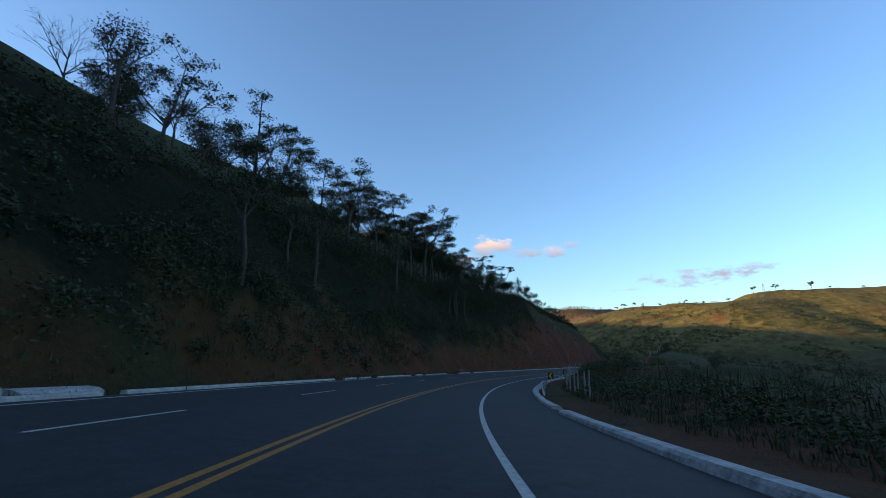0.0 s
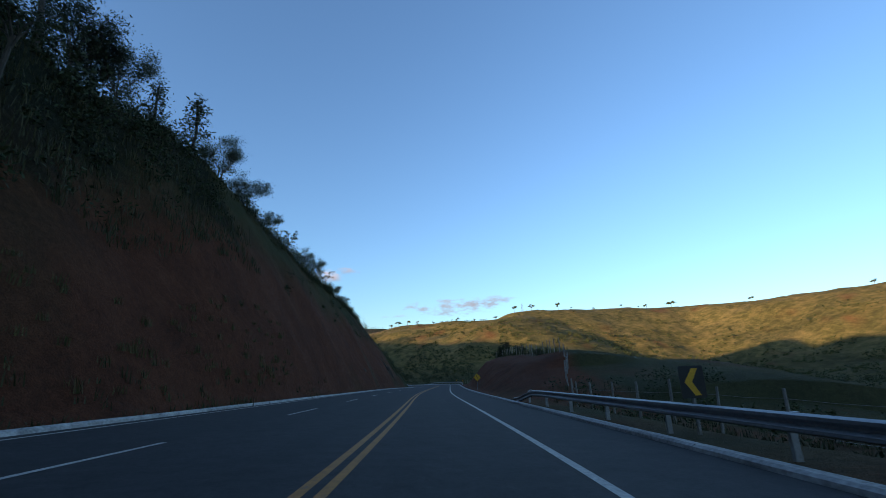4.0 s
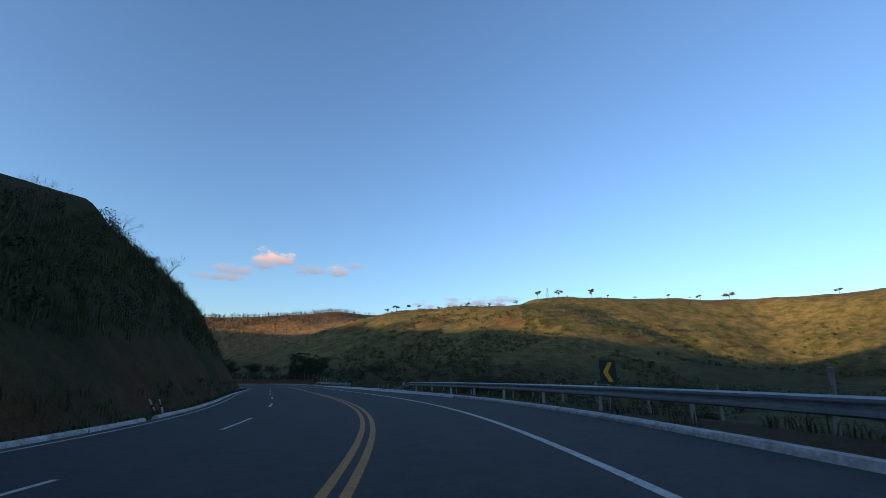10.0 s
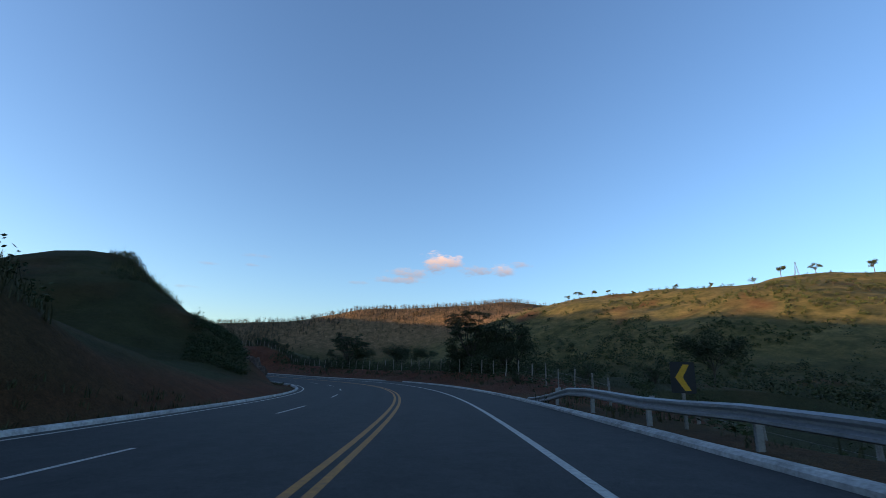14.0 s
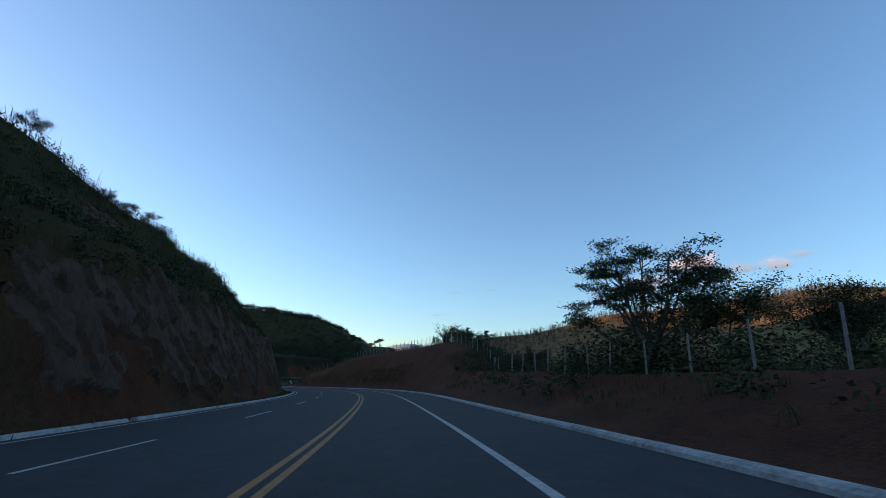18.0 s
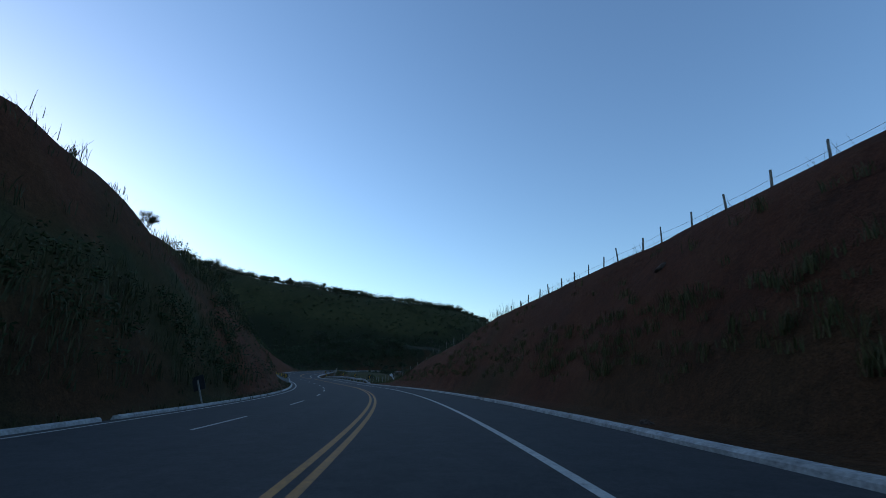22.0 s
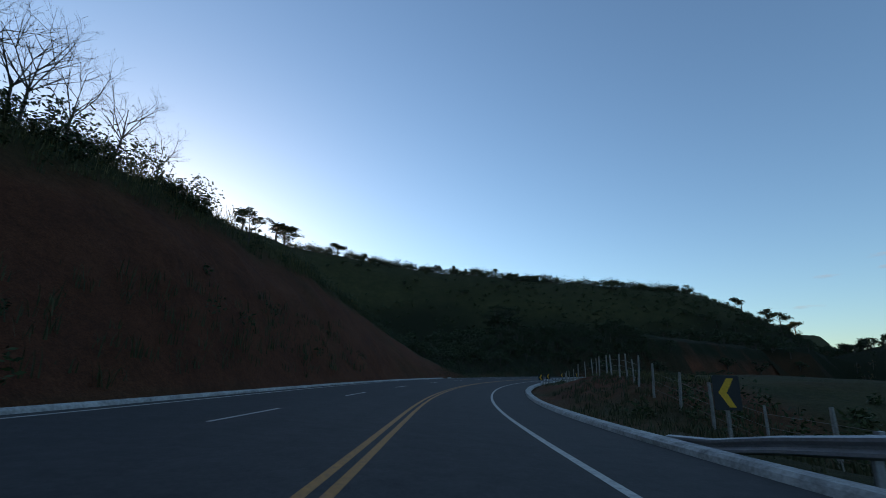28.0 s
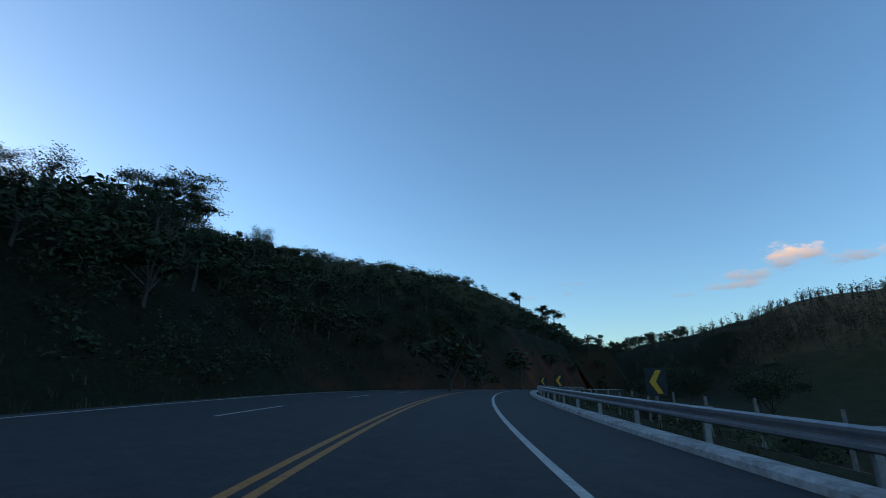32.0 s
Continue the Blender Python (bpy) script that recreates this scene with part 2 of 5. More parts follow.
# Height of the bank on the right, 13 m from the centre line
CUT_R = [(-80, -0.6), (0, -0.5), (10, -0.3), (25, 0.3), (45, 0.3), (56, 0.3), (61, 0.9), (66, 2.0), (74, 2.3), (82, 1.9), (89, 0.6), (96, -1.3), (140, -1.0), (150, 0.7), (152, 1.0), (160, 2.3), (164, 3.1), (170, 3.3), (180, 3.5), (185, 3.7), (190, 4.2), (200, 4.6), (205, 4.7), (210, 5.1), (220, 5.2), (228, 5.5), (230, 5.6), (238, 5.3), (240, 3.8), (247, 2.2), (250, 1.3), (255, 0.4), (260, -0.4), (266, -1.2), (270, -1.9), (280, -2.3), (285, -2.6), (290, -2.7), (300, -2.7), (310, -2.6), (320, -2.6), (330, -2.5), (340, -2.5), (350, -2.4), (360, -2.2), (366, -1.8), (370, -0.9), (380, 0.1), (390, 0.8), (400, 1.2), (405, 1.3), (410, 1.4), (420, 1.5), (430, 1.5), (440, 1.5), (450, 1.6), (455, 1.7), (460, 2.0), (470, 2.0), (480, 2.5), (484, 3.2), (490, 4.9), (500, 6.6), (503, 6.8), (510, 7.0), (520, 7.1), (525, 7.3), (530, 7.4), (540, 7.6), (550, 7.6), (560, 7.5), (568, 6.7), (570, 6.3), (580, 5.2), (585, 4.7), (590, 4.2), (592, 3.0), (598, 1.6), (604, 0.4), (616, -0.9), (660, -1.8), (680, -0.8), (692, 1.5), (708, 1.9), (722, 1.5), (733, 0.6), (741, -1.4), (1010, -3.0)]
cut_l = lambda s: np.interp(s, *np.array(CUT_L).T)
cut_r = lambda s: np.interp(s, *np.array(CUT_R).T)

# Ridges of the far hills: width, then points x, y, height
RIDGES = [
    (115, [(-190, -150, 80), (-150, 60, 77), (-130, 200, 88), (-120, 280, 61)]),
    # far end hidden behind the cutting, raised to hold back the low sun
    (75, [(-60, 300, 79), (-110, 375, 60), (-150, 425, 58)]),
    (125, [(-378, 320, 85), (-469, 450, 109), (-597, 565, 116), (-604, 640, 116), (-592, 695, 111), (-549, 770, 101), (-515, 828, 96), (-454, 912, 87), (-495, 1000, 88), (-464, 1090, 58), (-449, 1250, 68)]),
    (180, [(200, 960, 66), (265, 870, 92), (395, 735, 84), (469, 787, 106), (517, 771, 105), (640, 745, 110), (737, 700, 108), (790, 500, 94), (800, 190, 101), (750, -150, 95)]),
    (115, [(-280, 950, 31), (-190, 955, 52), (-120, 970, 60), (-20, 985, 82), (110, 995, 87), (280, 1050, 98)]),
    # unseen ridge added in the west to cast shadow on the pasture hill
    (130, [(-780, 100, 110), (-760, 420, 118), (-730, 640, 117)]),
    (90, [(-430, 1300, 54), (-280, 1310, 59), (-120, 1300, 70)]),
]


def far_hills(x, y):
    total = np.zeros(len(x))
    for k, (width, pts) in enumerate(RIDGES):
        best = np.zeros(len(x))
        for (ax, ay, ah), (bx, by, bh) in zip(pts, pts[1:]):
            ex, ey = bx - ax, by - ay
            u = np.clip(((x - ax) * ex + (y - ay) * ey) / (ex * ex + ey * ey), 0, 1)
            d = np.hypot(x - ax - u * ex, y - ay - u * ey)
            best = np.maximum(best, (ah + (bh - ah) * u + 14) * np.exp(-(d / width) ** 2))
        if k == 2:
            # steep nose where this hill ends beside the road
            best = best * (1 - 0.97 * step(-12, 34, (x + 413) * 0.9137 + (y - 1076) * 0.4063))
        total += best ** 3
    z = -16 + np.cbrt(total)
    z = z + 7 * fbm(x / 120, y / 120, 5, 4) * step(30, 70, z + 40) + 1.2 * fbm(x / 22, y / 22, 9, 3)
    z = z + 5.5 * fbm(x / 55, y / 55, 13, 3) * step(120, 240, x) * (1 - 0.55 * step(70, 100, z))
    return z


SHOULDER = [(-80, 0.92), (0, 0.96), (27, 0.97), (55, 0.99), (83, 0.46), (120, 0.3), (161, 0.21), (186, 0.18), (210, 0.22), (234, 0.31), (256, 0.37), (279, 0.37), (302, 0.35), (325, 0.36), (360, 0.38), (390, 0.42), (408, 0.39), (426, 0.34), (447, 0.32), (469, 0.35), (492, 0.35), (515, 0.33), (538, 0.26), (563, 0.19), (588, 0.14), (630, 0.14), (665, 0.16), (692, 0.27), (721, 0.58), (749, 0.59), (777, 0.52), (830, 0.49), (1010, 0.47)]


def shoulder(s):
    """Extra width of the right shoulder."""
    return np.interp(s, *np.array(SHOULDER).T)


def profile(s, l):
    """Ground above the road's level beside the road."""
    a = np.abs(l)
    hl, hr = cut_l(s + 2.5 * fbm(s / 14, l / 9, 21)), cut_r(s)
    # left
    crest = np.interp(s, *np.array(CREST_L).T)
    toe = 9.2 + 0.5 * fbm(s / 11, s * 0, 31)
    u = np.clip((a - toe) / (crest - toe), 0, 1)
    shape = u * (1 - 0.16 * u) / 0.84
    # rock face, grassy bench and upper face between two stretches of plain cutting
    bench = np.interp(s, [410, 422, 500, 512], [0, 1, 1, 0])
    shape = shape * (1 - bench) + bench * np.interp(u, [0, 0.22, 0.62, 1], [0, 0.42, 0.6, 1])
    rough = (1.5 * fbm(s / 13, a / 7, 41, 4) + 0.55 * fbm(s / 3.1, a / 2.6, 45, 3)) * np.sin(np.pi * np.clip(u * 0.95, 0, 1)) * np.clip(hl / 14, 0.1, 1)
    left = hl * shape + rough + np.clip(a - crest, 0, None) * (0.12 + 0.010 * hl) - 0.12 * step(7.3, 8.1, a) * (1 - step(8.5, 9.8, a))
    left = left + 0.5 * fbm(s / 5, a / 5, 47, 3) * step(15, 20, a)
    # right
    v = np.clip((a - 8.0) / 5.0, 0, 1)
    shape = np.where(hr > 0, v * (1 - 0.12 * v) / 0.88, v * v * (3 - 2 * v))
    right = hr * shape + np.where(hr > 2.5, 0.3 * np.clip(a - 13, 0, 4) - 0.16 * np.clip(a - 19, 0, None), np.clip(a - 13, 0, None) * np.where(hr > 0, 0.03, -0.055))
    right = right + (0.7 * fbm(s / 8, a / 5, 51, 3) + 0.3 * fbm(s / 2.4, a / 2, 53, 3)) * np.clip(np.abs(hr) / 5, 0.15, 1) * np.sin(np.pi * np.clip(v * 0.95, 0, 1))
    right = right + 0.12 * fbm(s / 3, a / 3, 55, 3) * step(7.0, 8.5, a)
    return np.where(l < 0, left, right) - 0.35 * (1 - step(6.0, 6.3, np.where(l < 0, a - 0.88, a - shoulder(s))))


def ground_at(s, l, x, y):
    zr = on_road(s, l)[2]
    near = zr + profile(s, l)
    w = step(26, 72, np.abs(l))
    return near * (1 - w) + far_hills(x, y) * w


def ground_z(x, y):
    x, y = np.atleast_1d(np.asarray(x, float)), np.atleast_1d(np.asarray(y, float))
    s, l = station(x, y)
    return ground_at(s, l, x, y)


def beside(s, l):
    """Ground point at station s, l metres right of the centre line."""
    x, y, _ = on_road(s, l)
    z = ground_at(np.atleast_1d(float(s)), np.atleast_1d(float(l)), np.atleast_1d(x), np.atleast_1d(y))[0]
    return Vector((float(x), float(y), float(z)))


def heading(s):
    return float(np.interp(s, SS, HH))

# ---- materials ----
def material(name, rough=0.9, metal=0.0):
    m = bpy.data.materials.new(name)
    m.use_nodes = True
    b = m.node_tree.nodes["Principled BSDF"]
    b.inputs["Roughness"].default_value = rough
    b.inputs["Metallic"].default_value = metal
    b.inputs["Specular IOR Level"].default_value = 0.3
    return m, m.node_tree.nodes, m.node_tree.links, b


def noise_node(n, l, scale, detail=4.0, rough=0.6, coord=None):
    t = n.new("ShaderNodeTexNoise")
    t.inputs["Scale"].default_value, t.inputs["Detail"].default_value, t.inputs["Roughness"].default_value = scale, detail, rough
    if coord is None:
        coord = n.new("ShaderNodeNewGeometry").outputs["Position"]
    l.new(coord, t.inputs["Vector"])
    return t.outputs["Fac"]


def ramp(n, l, fac, *stops):
    r = n.new("ShaderNodeValToRGB")
    e = r.color_ramp.elements
    while len(e) < len(stops):
        e.new(0.5)
    for el, (p, c) in zip(e, stops):
        el.position, el.color = p, (*c, 1)
    l.new(fac, r.inputs[0])
    return r.outputs[0]


def mix(n, l, fac, a, b, kind="MIX"):
    m = n.new("ShaderNodeMix")
    m.data_type, m.blend_type = "RGBA", kind
    for sock, v in ((m.inputs[0], fac), (m.inputs[6], a), (m.inputs[7], b)):
        if hasattr(v, "is_linked"):
            l.new(v, sock)
        elif isinstance(v, tuple):
            sock.default_value = (*v, 1)
        else:
            sock.default_value = v
    return m.outputs[2]


def bump(n, l, b, height, strength=0.5, distance=0.05):
    t = n.new("ShaderNodeBump")
    t.inputs["Strength"].default_value, t.inputs["Distance"].default_value = strength, distance
    l.new(height, t.inputs["Height"])
    l.new(t.outputs[0], b.inputs["Normal"])


def simple(name, c1, c2, scale=6.0, rough=0.85, metal=0.0, bump_by=0.3, dist=0.02, local=False):
    m, n, l, b = material(name, rough, metal)
    co = n.new("ShaderNodeTexCoord").outputs["Object"] if local else None
    f = noise_node(n, l, scale, 5, 0.65, co)
    g = noise_node(n, l, scale * 7.3, 3, 0.6, co)
    c = ramp(n, l, f, (0.3, c1), (0.7, c2))
    c = mix(n, l, 0.35, c, ramp(n, l, g, (0.3, tuple(v * 0.7 for v in c1)), (0.7, tuple(min(1, v * 1.2) for v in c2))))
    l.new(c, b.inputs["Base Color"])
    if bump_by:
        bump(n, l, b, g, bump_by, dist)
    return m


def ground_material():
    m, n, l, b = material("ground", 0.95)
    b.inputs["Specular IOR Level"].default_value = 0.1
    att = {}
    for k in ("bare", "dry", "brown", "wood"):
        a = n.new("ShaderNodeAttribute")
        a.attribute_name = k
        att[k] = a.outputs["Fac"]
    big, mid, fine = noise_node(n, l, 0.03, 5), noise_node(n, l, 0.35, 5, 0.65), noise_node(n, l, 3.2, 5, 0.7)
    earth = ramp(n, l, mid, (0.25, (0.058, 0.0185, 0.0105)), (0.5, (0.122, 0.036, 0.017)), (0.78, (0.19, 0.061, 0.03)))
    earth = mix(n, l, 0.4, earth, ramp(n, l, fine, (0.3, (0.038, 0.0135, 0.0085)), (0.7, (0.18, 0.06, 0.031))))
    green = ramp(n, l, mid, (0.25, (0.011, 0.014, 0.006)), (0.55, (0.026, 0.031, 0.011)), (0.8, (0.05, 0.047, 0.018)))
    green = mix(n, l, 0.45, green, ramp(n, l, fine, (0.32, (0.007, 0.009, 0.004)), (0.68, (0.055, 0.05, 0.021))))
    # dry grass colours, also used as the sunlit tone of the upper east hills
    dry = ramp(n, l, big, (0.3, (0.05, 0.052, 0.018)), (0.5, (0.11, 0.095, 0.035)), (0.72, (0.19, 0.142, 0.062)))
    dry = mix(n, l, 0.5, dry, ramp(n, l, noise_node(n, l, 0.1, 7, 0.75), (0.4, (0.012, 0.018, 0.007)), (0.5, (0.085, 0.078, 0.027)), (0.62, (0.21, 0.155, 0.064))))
    # plantation brown, lightened to hold the warm sunlight on that hill
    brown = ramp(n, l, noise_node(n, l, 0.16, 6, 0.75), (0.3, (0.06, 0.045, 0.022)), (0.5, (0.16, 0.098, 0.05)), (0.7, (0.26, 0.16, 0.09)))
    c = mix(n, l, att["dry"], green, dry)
    c = mix(n, l, att["brown"], c, brown)
    # near-black ground colour wherever the wood share is high
    dark_floor = ramp(n, l, fine, (0.3, (0.006, 0.008, 0.004)), (0.7, (0.026, 0.028, 0.012)))
    c = mix(n, l, att["wood"], c, dark_floor)
    c = mix(n, l, att["bare"], c, earth)
    l.new(c, b.inputs["Base Color"])
    grit = noise_node(n, l, 15, 4, 0.7)
    c = mix(n, l, 1.0, c, ramp(n, l, grit, (0.32, (0.62, 0.6, 0.58)), (0.66, (1.25, 1.25, 1.25))), 'MULTIPLY')
    l.new(c, b.inputs['Base Color'])
    h = mix(n, l, 0.35, mix(n, l, 0.5, mid, fine), grit)
    bump(n, l, b, h, 0.9, 0.35)
    return m


def asphalt_material():
    m, n, l, b = material("asphalt", 0.88)
    big, grit = noise_node(n, l, 0.25, 4), noise_node(n, l, 55, 3, 0.7)
    a = n.new("ShaderNodeAttribute")
    a.attribute_name = "track"
    c = ramp(n, l, big, (0.3, (0.029, 0.026, 0.026)), (0.7, (0.040, 0.0365, 0.036)))
    c = mix(n, l, 0.5, c, ramp(n, l, grit, (0.3, (0.016, 0.0148, 0.0148)), (0.75, (0.056, 0.051, 0.050))))
    c = mix(n, l, a.outputs["Fac"], c, (0.022, 0.0202, 0.0202))
    c = mix(n, l, 1.0, c, ramp(n, l, noise_node(n, l, 2.2, 6, 0.75), (0.3, (0.7, 0.7, 0.7)), (0.5, (1, 1, 1)), (0.72, (1.35, 1.35, 1.33))), 'MULTIPLY')
    c = mix(n, l, 1.0, c, ramp(n, l, noise_node(n, l, 14, 4, 0.8), (0.32, (0.72, 0.72, 0.72)), (0.68, (1.3, 1.3, 1.3))), 'MULTIPLY')
    l.new(c, b.inputs["Base Color"])
    b.inputs["Specular IOR Level"].default_value = 0.28
    bump(n, l, b, grit, 0.5, 0.006)
    return m


def paint_material(name, c1, c2):
    m, n, l, b = material(name, 0.7)
    wear = noise_node(n, l, 9, 6, 0.75)
    c = ramp(n, l, wear, (0.28, (0.09, 0.09, 0.09)), (0.40, c2), (0.62, c1))
    l.new(c, b.inputs["Base Color"])
    bump(n, l, b, noise_node(n, l, 60, 2), 0.3, 0.004)
    return m


MAT_GROUND = ground_material()
MAT_ASPHALT = asphalt_material()
MAT_WHITE = paint_material("white_paint", (0.5, 0.46, 0.41), (0.31, 0.285, 0.26))
MAT_YELLOW = paint_material("yellow_paint", (0.47, 0.17, 0.03), (0.3, 0.11, 0.025))
MAT_KERB = simple("limewashed_concrete", (0.13, 0.122, 0.112), (0.5, 0.48, 0.45), 1.8, 0.9, 0, 0.6, 0.03)
MAT_STEEL = simple("galvanised_steel", (0.2, 0.205, 0.215), (0.32, 0.325, 0.335), 3, 0.5, 0.75, 0.1, 0.004)
MAT_BLACK = simple("black_sheet", (0.012, 0.012, 0.013), (0.02, 0.02, 0.022), 8, 0.5)
MAT_SIGN = simple("yellow_sheet", (0.62, 0.29, 0.018), (0.72, 0.35, 0.025), 3, 0.45)
MAT_POST = simple("weathered_wood", (0.13, 0.115, 0.1), (0.3, 0.275, 0.245), 5, 0.95, 0, 0.8, 0.02)
MAT_WIRE = simple("rusty_wire", (0.1, 0.085, 0.075), (0.2, 0.18, 0.16), 20, 0.6, 0.6)
MAT_BARK = simple("bark", (0.04, 0.033, 0.026), (0.1, 0.083, 0.067), 6, 0.95, 0, 0.8, 0.03)
MAT_ROCK = simple("pale_rock", (0.045, 0.026, 0.019), (0.165, 0.108, 0.085), 1.9, 0.9, 0, 0.9, 0.12)


def leaf_material(name, c1, c2, c3):
    m, n, l, b = material(name, 0.7)
    g = n.new("ShaderNodeNewGeometry")
    o = n.new("ShaderNodeObjectInfo")
    c = ramp(n, l, g.outputs["Random Per Island"], (0.0, c1), (0.55, c2), (1.0, c3))
    c = mix(n, l, 0.3, c, ramp(n, l, o.outputs["Random"], (0, c1), (1, c3)))
    l.new(c, b.inputs["Base Color"])
    b.inputs["Specular IOR Level"].default_value = 0.2
    return m


MAT_LEAF = leaf_material("leaves", (0.016, 0.028, 0.009), (0.03, 0.045, 0.015), (0.055, 0.068, 0.022))
MAT_LEAF_DARK = leaf_material("dark_leaves", (0.017, 0.026, 0.012), (0.031, 0.043, 0.018), (0.052, 0.066, 0.026))
# brown plantation foliage with warm sunlight put into the colour
MAT_LEAF_BROWN_LIT = leaf_material("brown_sunlit_leaves", (0.04, 0.028, 0.014), (0.085, 0.058, 0.028), (0.14, 0.095, 0.045))
MAT_GRASS = leaf_material("grass_blades", (0.022, 0.028, 0.010), (0.043, 0.045, 0.016), (0.085, 0.07, 0.031))
MAT_DRYGRASS = leaf_material("dry_grass_blades", (0.045, 0.042, 0.014), (0.09, 0.078, 0.026), (0.15, 0.12, 0.046))

MAT_EARTHROCK = simple("red_weathered_rock", (0.05, 0.026, 0.016), (0.13, 0.067, 0.042), 2.6, 0.95, 0, 0.9, 0.1)
MAT_CONCRETE = simple("worn_concrete", (0.2, 0.2, 0.195), (0.42, 0.42, 0.41), 0.9, 0.9, 0, 0.5, 0.02)

# ---- large structure ----
def mesh_object(name, verts, faces, mat, parent=None, smooth=True):
    me = bpy.data.meshes.new(name)
    me.from_pydata([tuple(v) for v in verts], [], faces)
    me.materials.append(mat)
    if smooth:
        me.polygons.foreach_set("use_smooth", np.ones(len(me.polygons), bool))
    me.update()
    ob = new(name, me)
    ob.parent = parent
    return ob


def grid_faces(rows, cols, start=0):
    i = np.arange(rows - 1)[:, None] * cols + np.arange(cols - 1)[None, :] + start
    return np.stack([i, i + 1, i + cols + 1, i + cols], -1).reshape(-1, 4)


def set_attr(ob, name, values):
    a = ob.data.attributes.new(name, "FLOAT", "POINT")
    a.data.foreach_set("value", np.asarray(values, np.float32))


# How bare (red earth) the slopes are, by station: left cut, right bank
BARE_L = [(-75, 0.15), (15, 0.3), (40, 0.55), (70, 0.6), (95, 0.65), (110, 0.75), (132, 0.85), (160, 0.95), (226, 0.75), (246, 0.4), (273, 0.4), (320, 0.35), (348, 0.55), (371, 0.7), (404, 0.8), (442, 0.75), (500, 0.7), (522, 0.4), (548, 0.4), (560, 0.75), (590, 0.85), (602, 0.6), (620, 0.45), (664, 0.5), (674, 0.95), (700, 1.0), (738, 0.9), (752, 0.15), (808, 0.1), (846, 0.6), (996, 0.5)]
BARE_R = [(-75, 0.7), (30, 0.7), (45, 0.4), (52, 0.4), (62, 0.85), (84, 0.85), (93, 0.5), (141, 0.6), (164, 1.0), (249, 1.0), (268, 0.4), (291, 0.1), (362, 0.3), (376, 0.95), (592, 0.95), (616, 0.6), (649, 0.2), (684, 0.5), (700, 0.6), (719, 0.8), (734, 0.8), (742, 0.25), (996, 0.2)]


def cover(s, l, x, y, z):
    """Bare, dry and brown shares of the ground at points; dry includes painted sunlight."""
    a = np.abs(l)
    n = fbm(x / 6, y / 6, 61, 4)
    zr = np.interp(s, SS, CZ)
    bl = np.interp(s, *np.array(BARE_L).T) * (1 - step(-3.0, 1.0, a + 2.5 * n - np.interp(s, [20, 100, 130, 228, 252, 535, 560, 606, 655, 668, 735, 745], [13.2, 13.6, 16.5, 16.5, 13.2, 13.2, 16.2, 16.5, 16.5, 18.5, 18.5, 16])))
    br = np.interp(s, *np.array(BARE_R).T) * (1 - step(15.5, 17.5, a + 1.2 * n))
    bl = np.maximum(bl, 0.9 * step(520, 528, s) * (1 - step(548, 558, s)) * step(12.4, 13.8, a + n))
    bare = np.where(l < 0, bl, br)
    bare = np.clip(bare * 1.25 + 0.75 * n - 0.05 - 0.2 * (a < 9.2), 0, 1) * (a < 45)
    far = step(60, 110, a)
    # height mask that puts sunlight into the colour of the upper east slopes
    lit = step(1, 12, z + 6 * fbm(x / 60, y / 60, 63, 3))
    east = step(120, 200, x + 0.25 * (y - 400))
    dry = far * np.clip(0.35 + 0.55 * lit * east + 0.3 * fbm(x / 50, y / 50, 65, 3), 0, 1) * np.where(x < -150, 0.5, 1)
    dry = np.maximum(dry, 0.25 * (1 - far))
    brown = step(835, 900, y + 20 * n) * step(-340, -260, x) * (1 - step(210, 290, x)) * step(45, 75, a)
    red = np.clip(2.6 * fbm(x / 34, y / 34, 67, 4) - 1.05, 0, 0.6) * far * east
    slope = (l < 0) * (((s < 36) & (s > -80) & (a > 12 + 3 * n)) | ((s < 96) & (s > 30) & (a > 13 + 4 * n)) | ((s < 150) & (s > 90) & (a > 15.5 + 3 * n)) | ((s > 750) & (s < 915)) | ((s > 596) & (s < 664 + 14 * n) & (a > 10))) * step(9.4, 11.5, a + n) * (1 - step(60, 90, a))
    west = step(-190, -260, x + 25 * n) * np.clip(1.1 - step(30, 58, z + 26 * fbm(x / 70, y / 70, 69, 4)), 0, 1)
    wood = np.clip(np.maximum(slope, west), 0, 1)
    return np.clip(bare * (1 - 0.75 * slope) + red, 0, 1), dry, brown, wood


lat_l = [-80, -76, -70, -64, -58, -52, -46, -41, -37, -33, -30] + list(np.arange(-28, -7.9, 0.6)) + [-7.8, -7.4, -7.0]
lat_r = [5.9, 6.2, 6.6] + list(np.arange(7.1, 16.6, 0.5)) + [17.5, 18.6, 20, 22, 24.5, 27, 30, 33, 37, 41, 46, 52, 58, 64, 70, 76, 80]
LAT = np.array(lat_l + [-3.0, 3.0] + lat_r)
ST = np.arange(S_FIRST, S_LAST + 0.1, 1.25)
gs, gl = [v.ravel() for v in np.meshgrid(ST, LAT, indexing="ij")]
gl = np.where((gl > 5.8) & (gl < 6.95), gl + shoulder(gs), gl)
gx, gy, _ = on_road(gs, gl)
gz = ground_at(gs, gl, gx, gy)
gz = np.where(np.abs(gl) > 78, gz - 4.0, gz)
strip_v = np.column_stack([gx, gy, gz])
strip_f = grid_faces(len(ST), len(LAT))

XG, YG = np.arange(-900, 1101, 11.0), np.arange(-420, 1500, 11.0)
fx, fy = [v.ravel() for v in np.meshgrid(XG, YG, indexing="ij")]
fs, fl = station(fx, fy)
inside = (np.abs(fl) < 70) & (fs > S_FIRST + 2) & (fs < S_LAST - 2)
fz = np.where(np.abs(fl) > 74, far_hills(fx, fy), ground_at(fs, fl, fx, fy))
ff = grid_faces(len(XG), len(YG))
ff = ff[~inside[ff].all(1)] + len(strip_v)
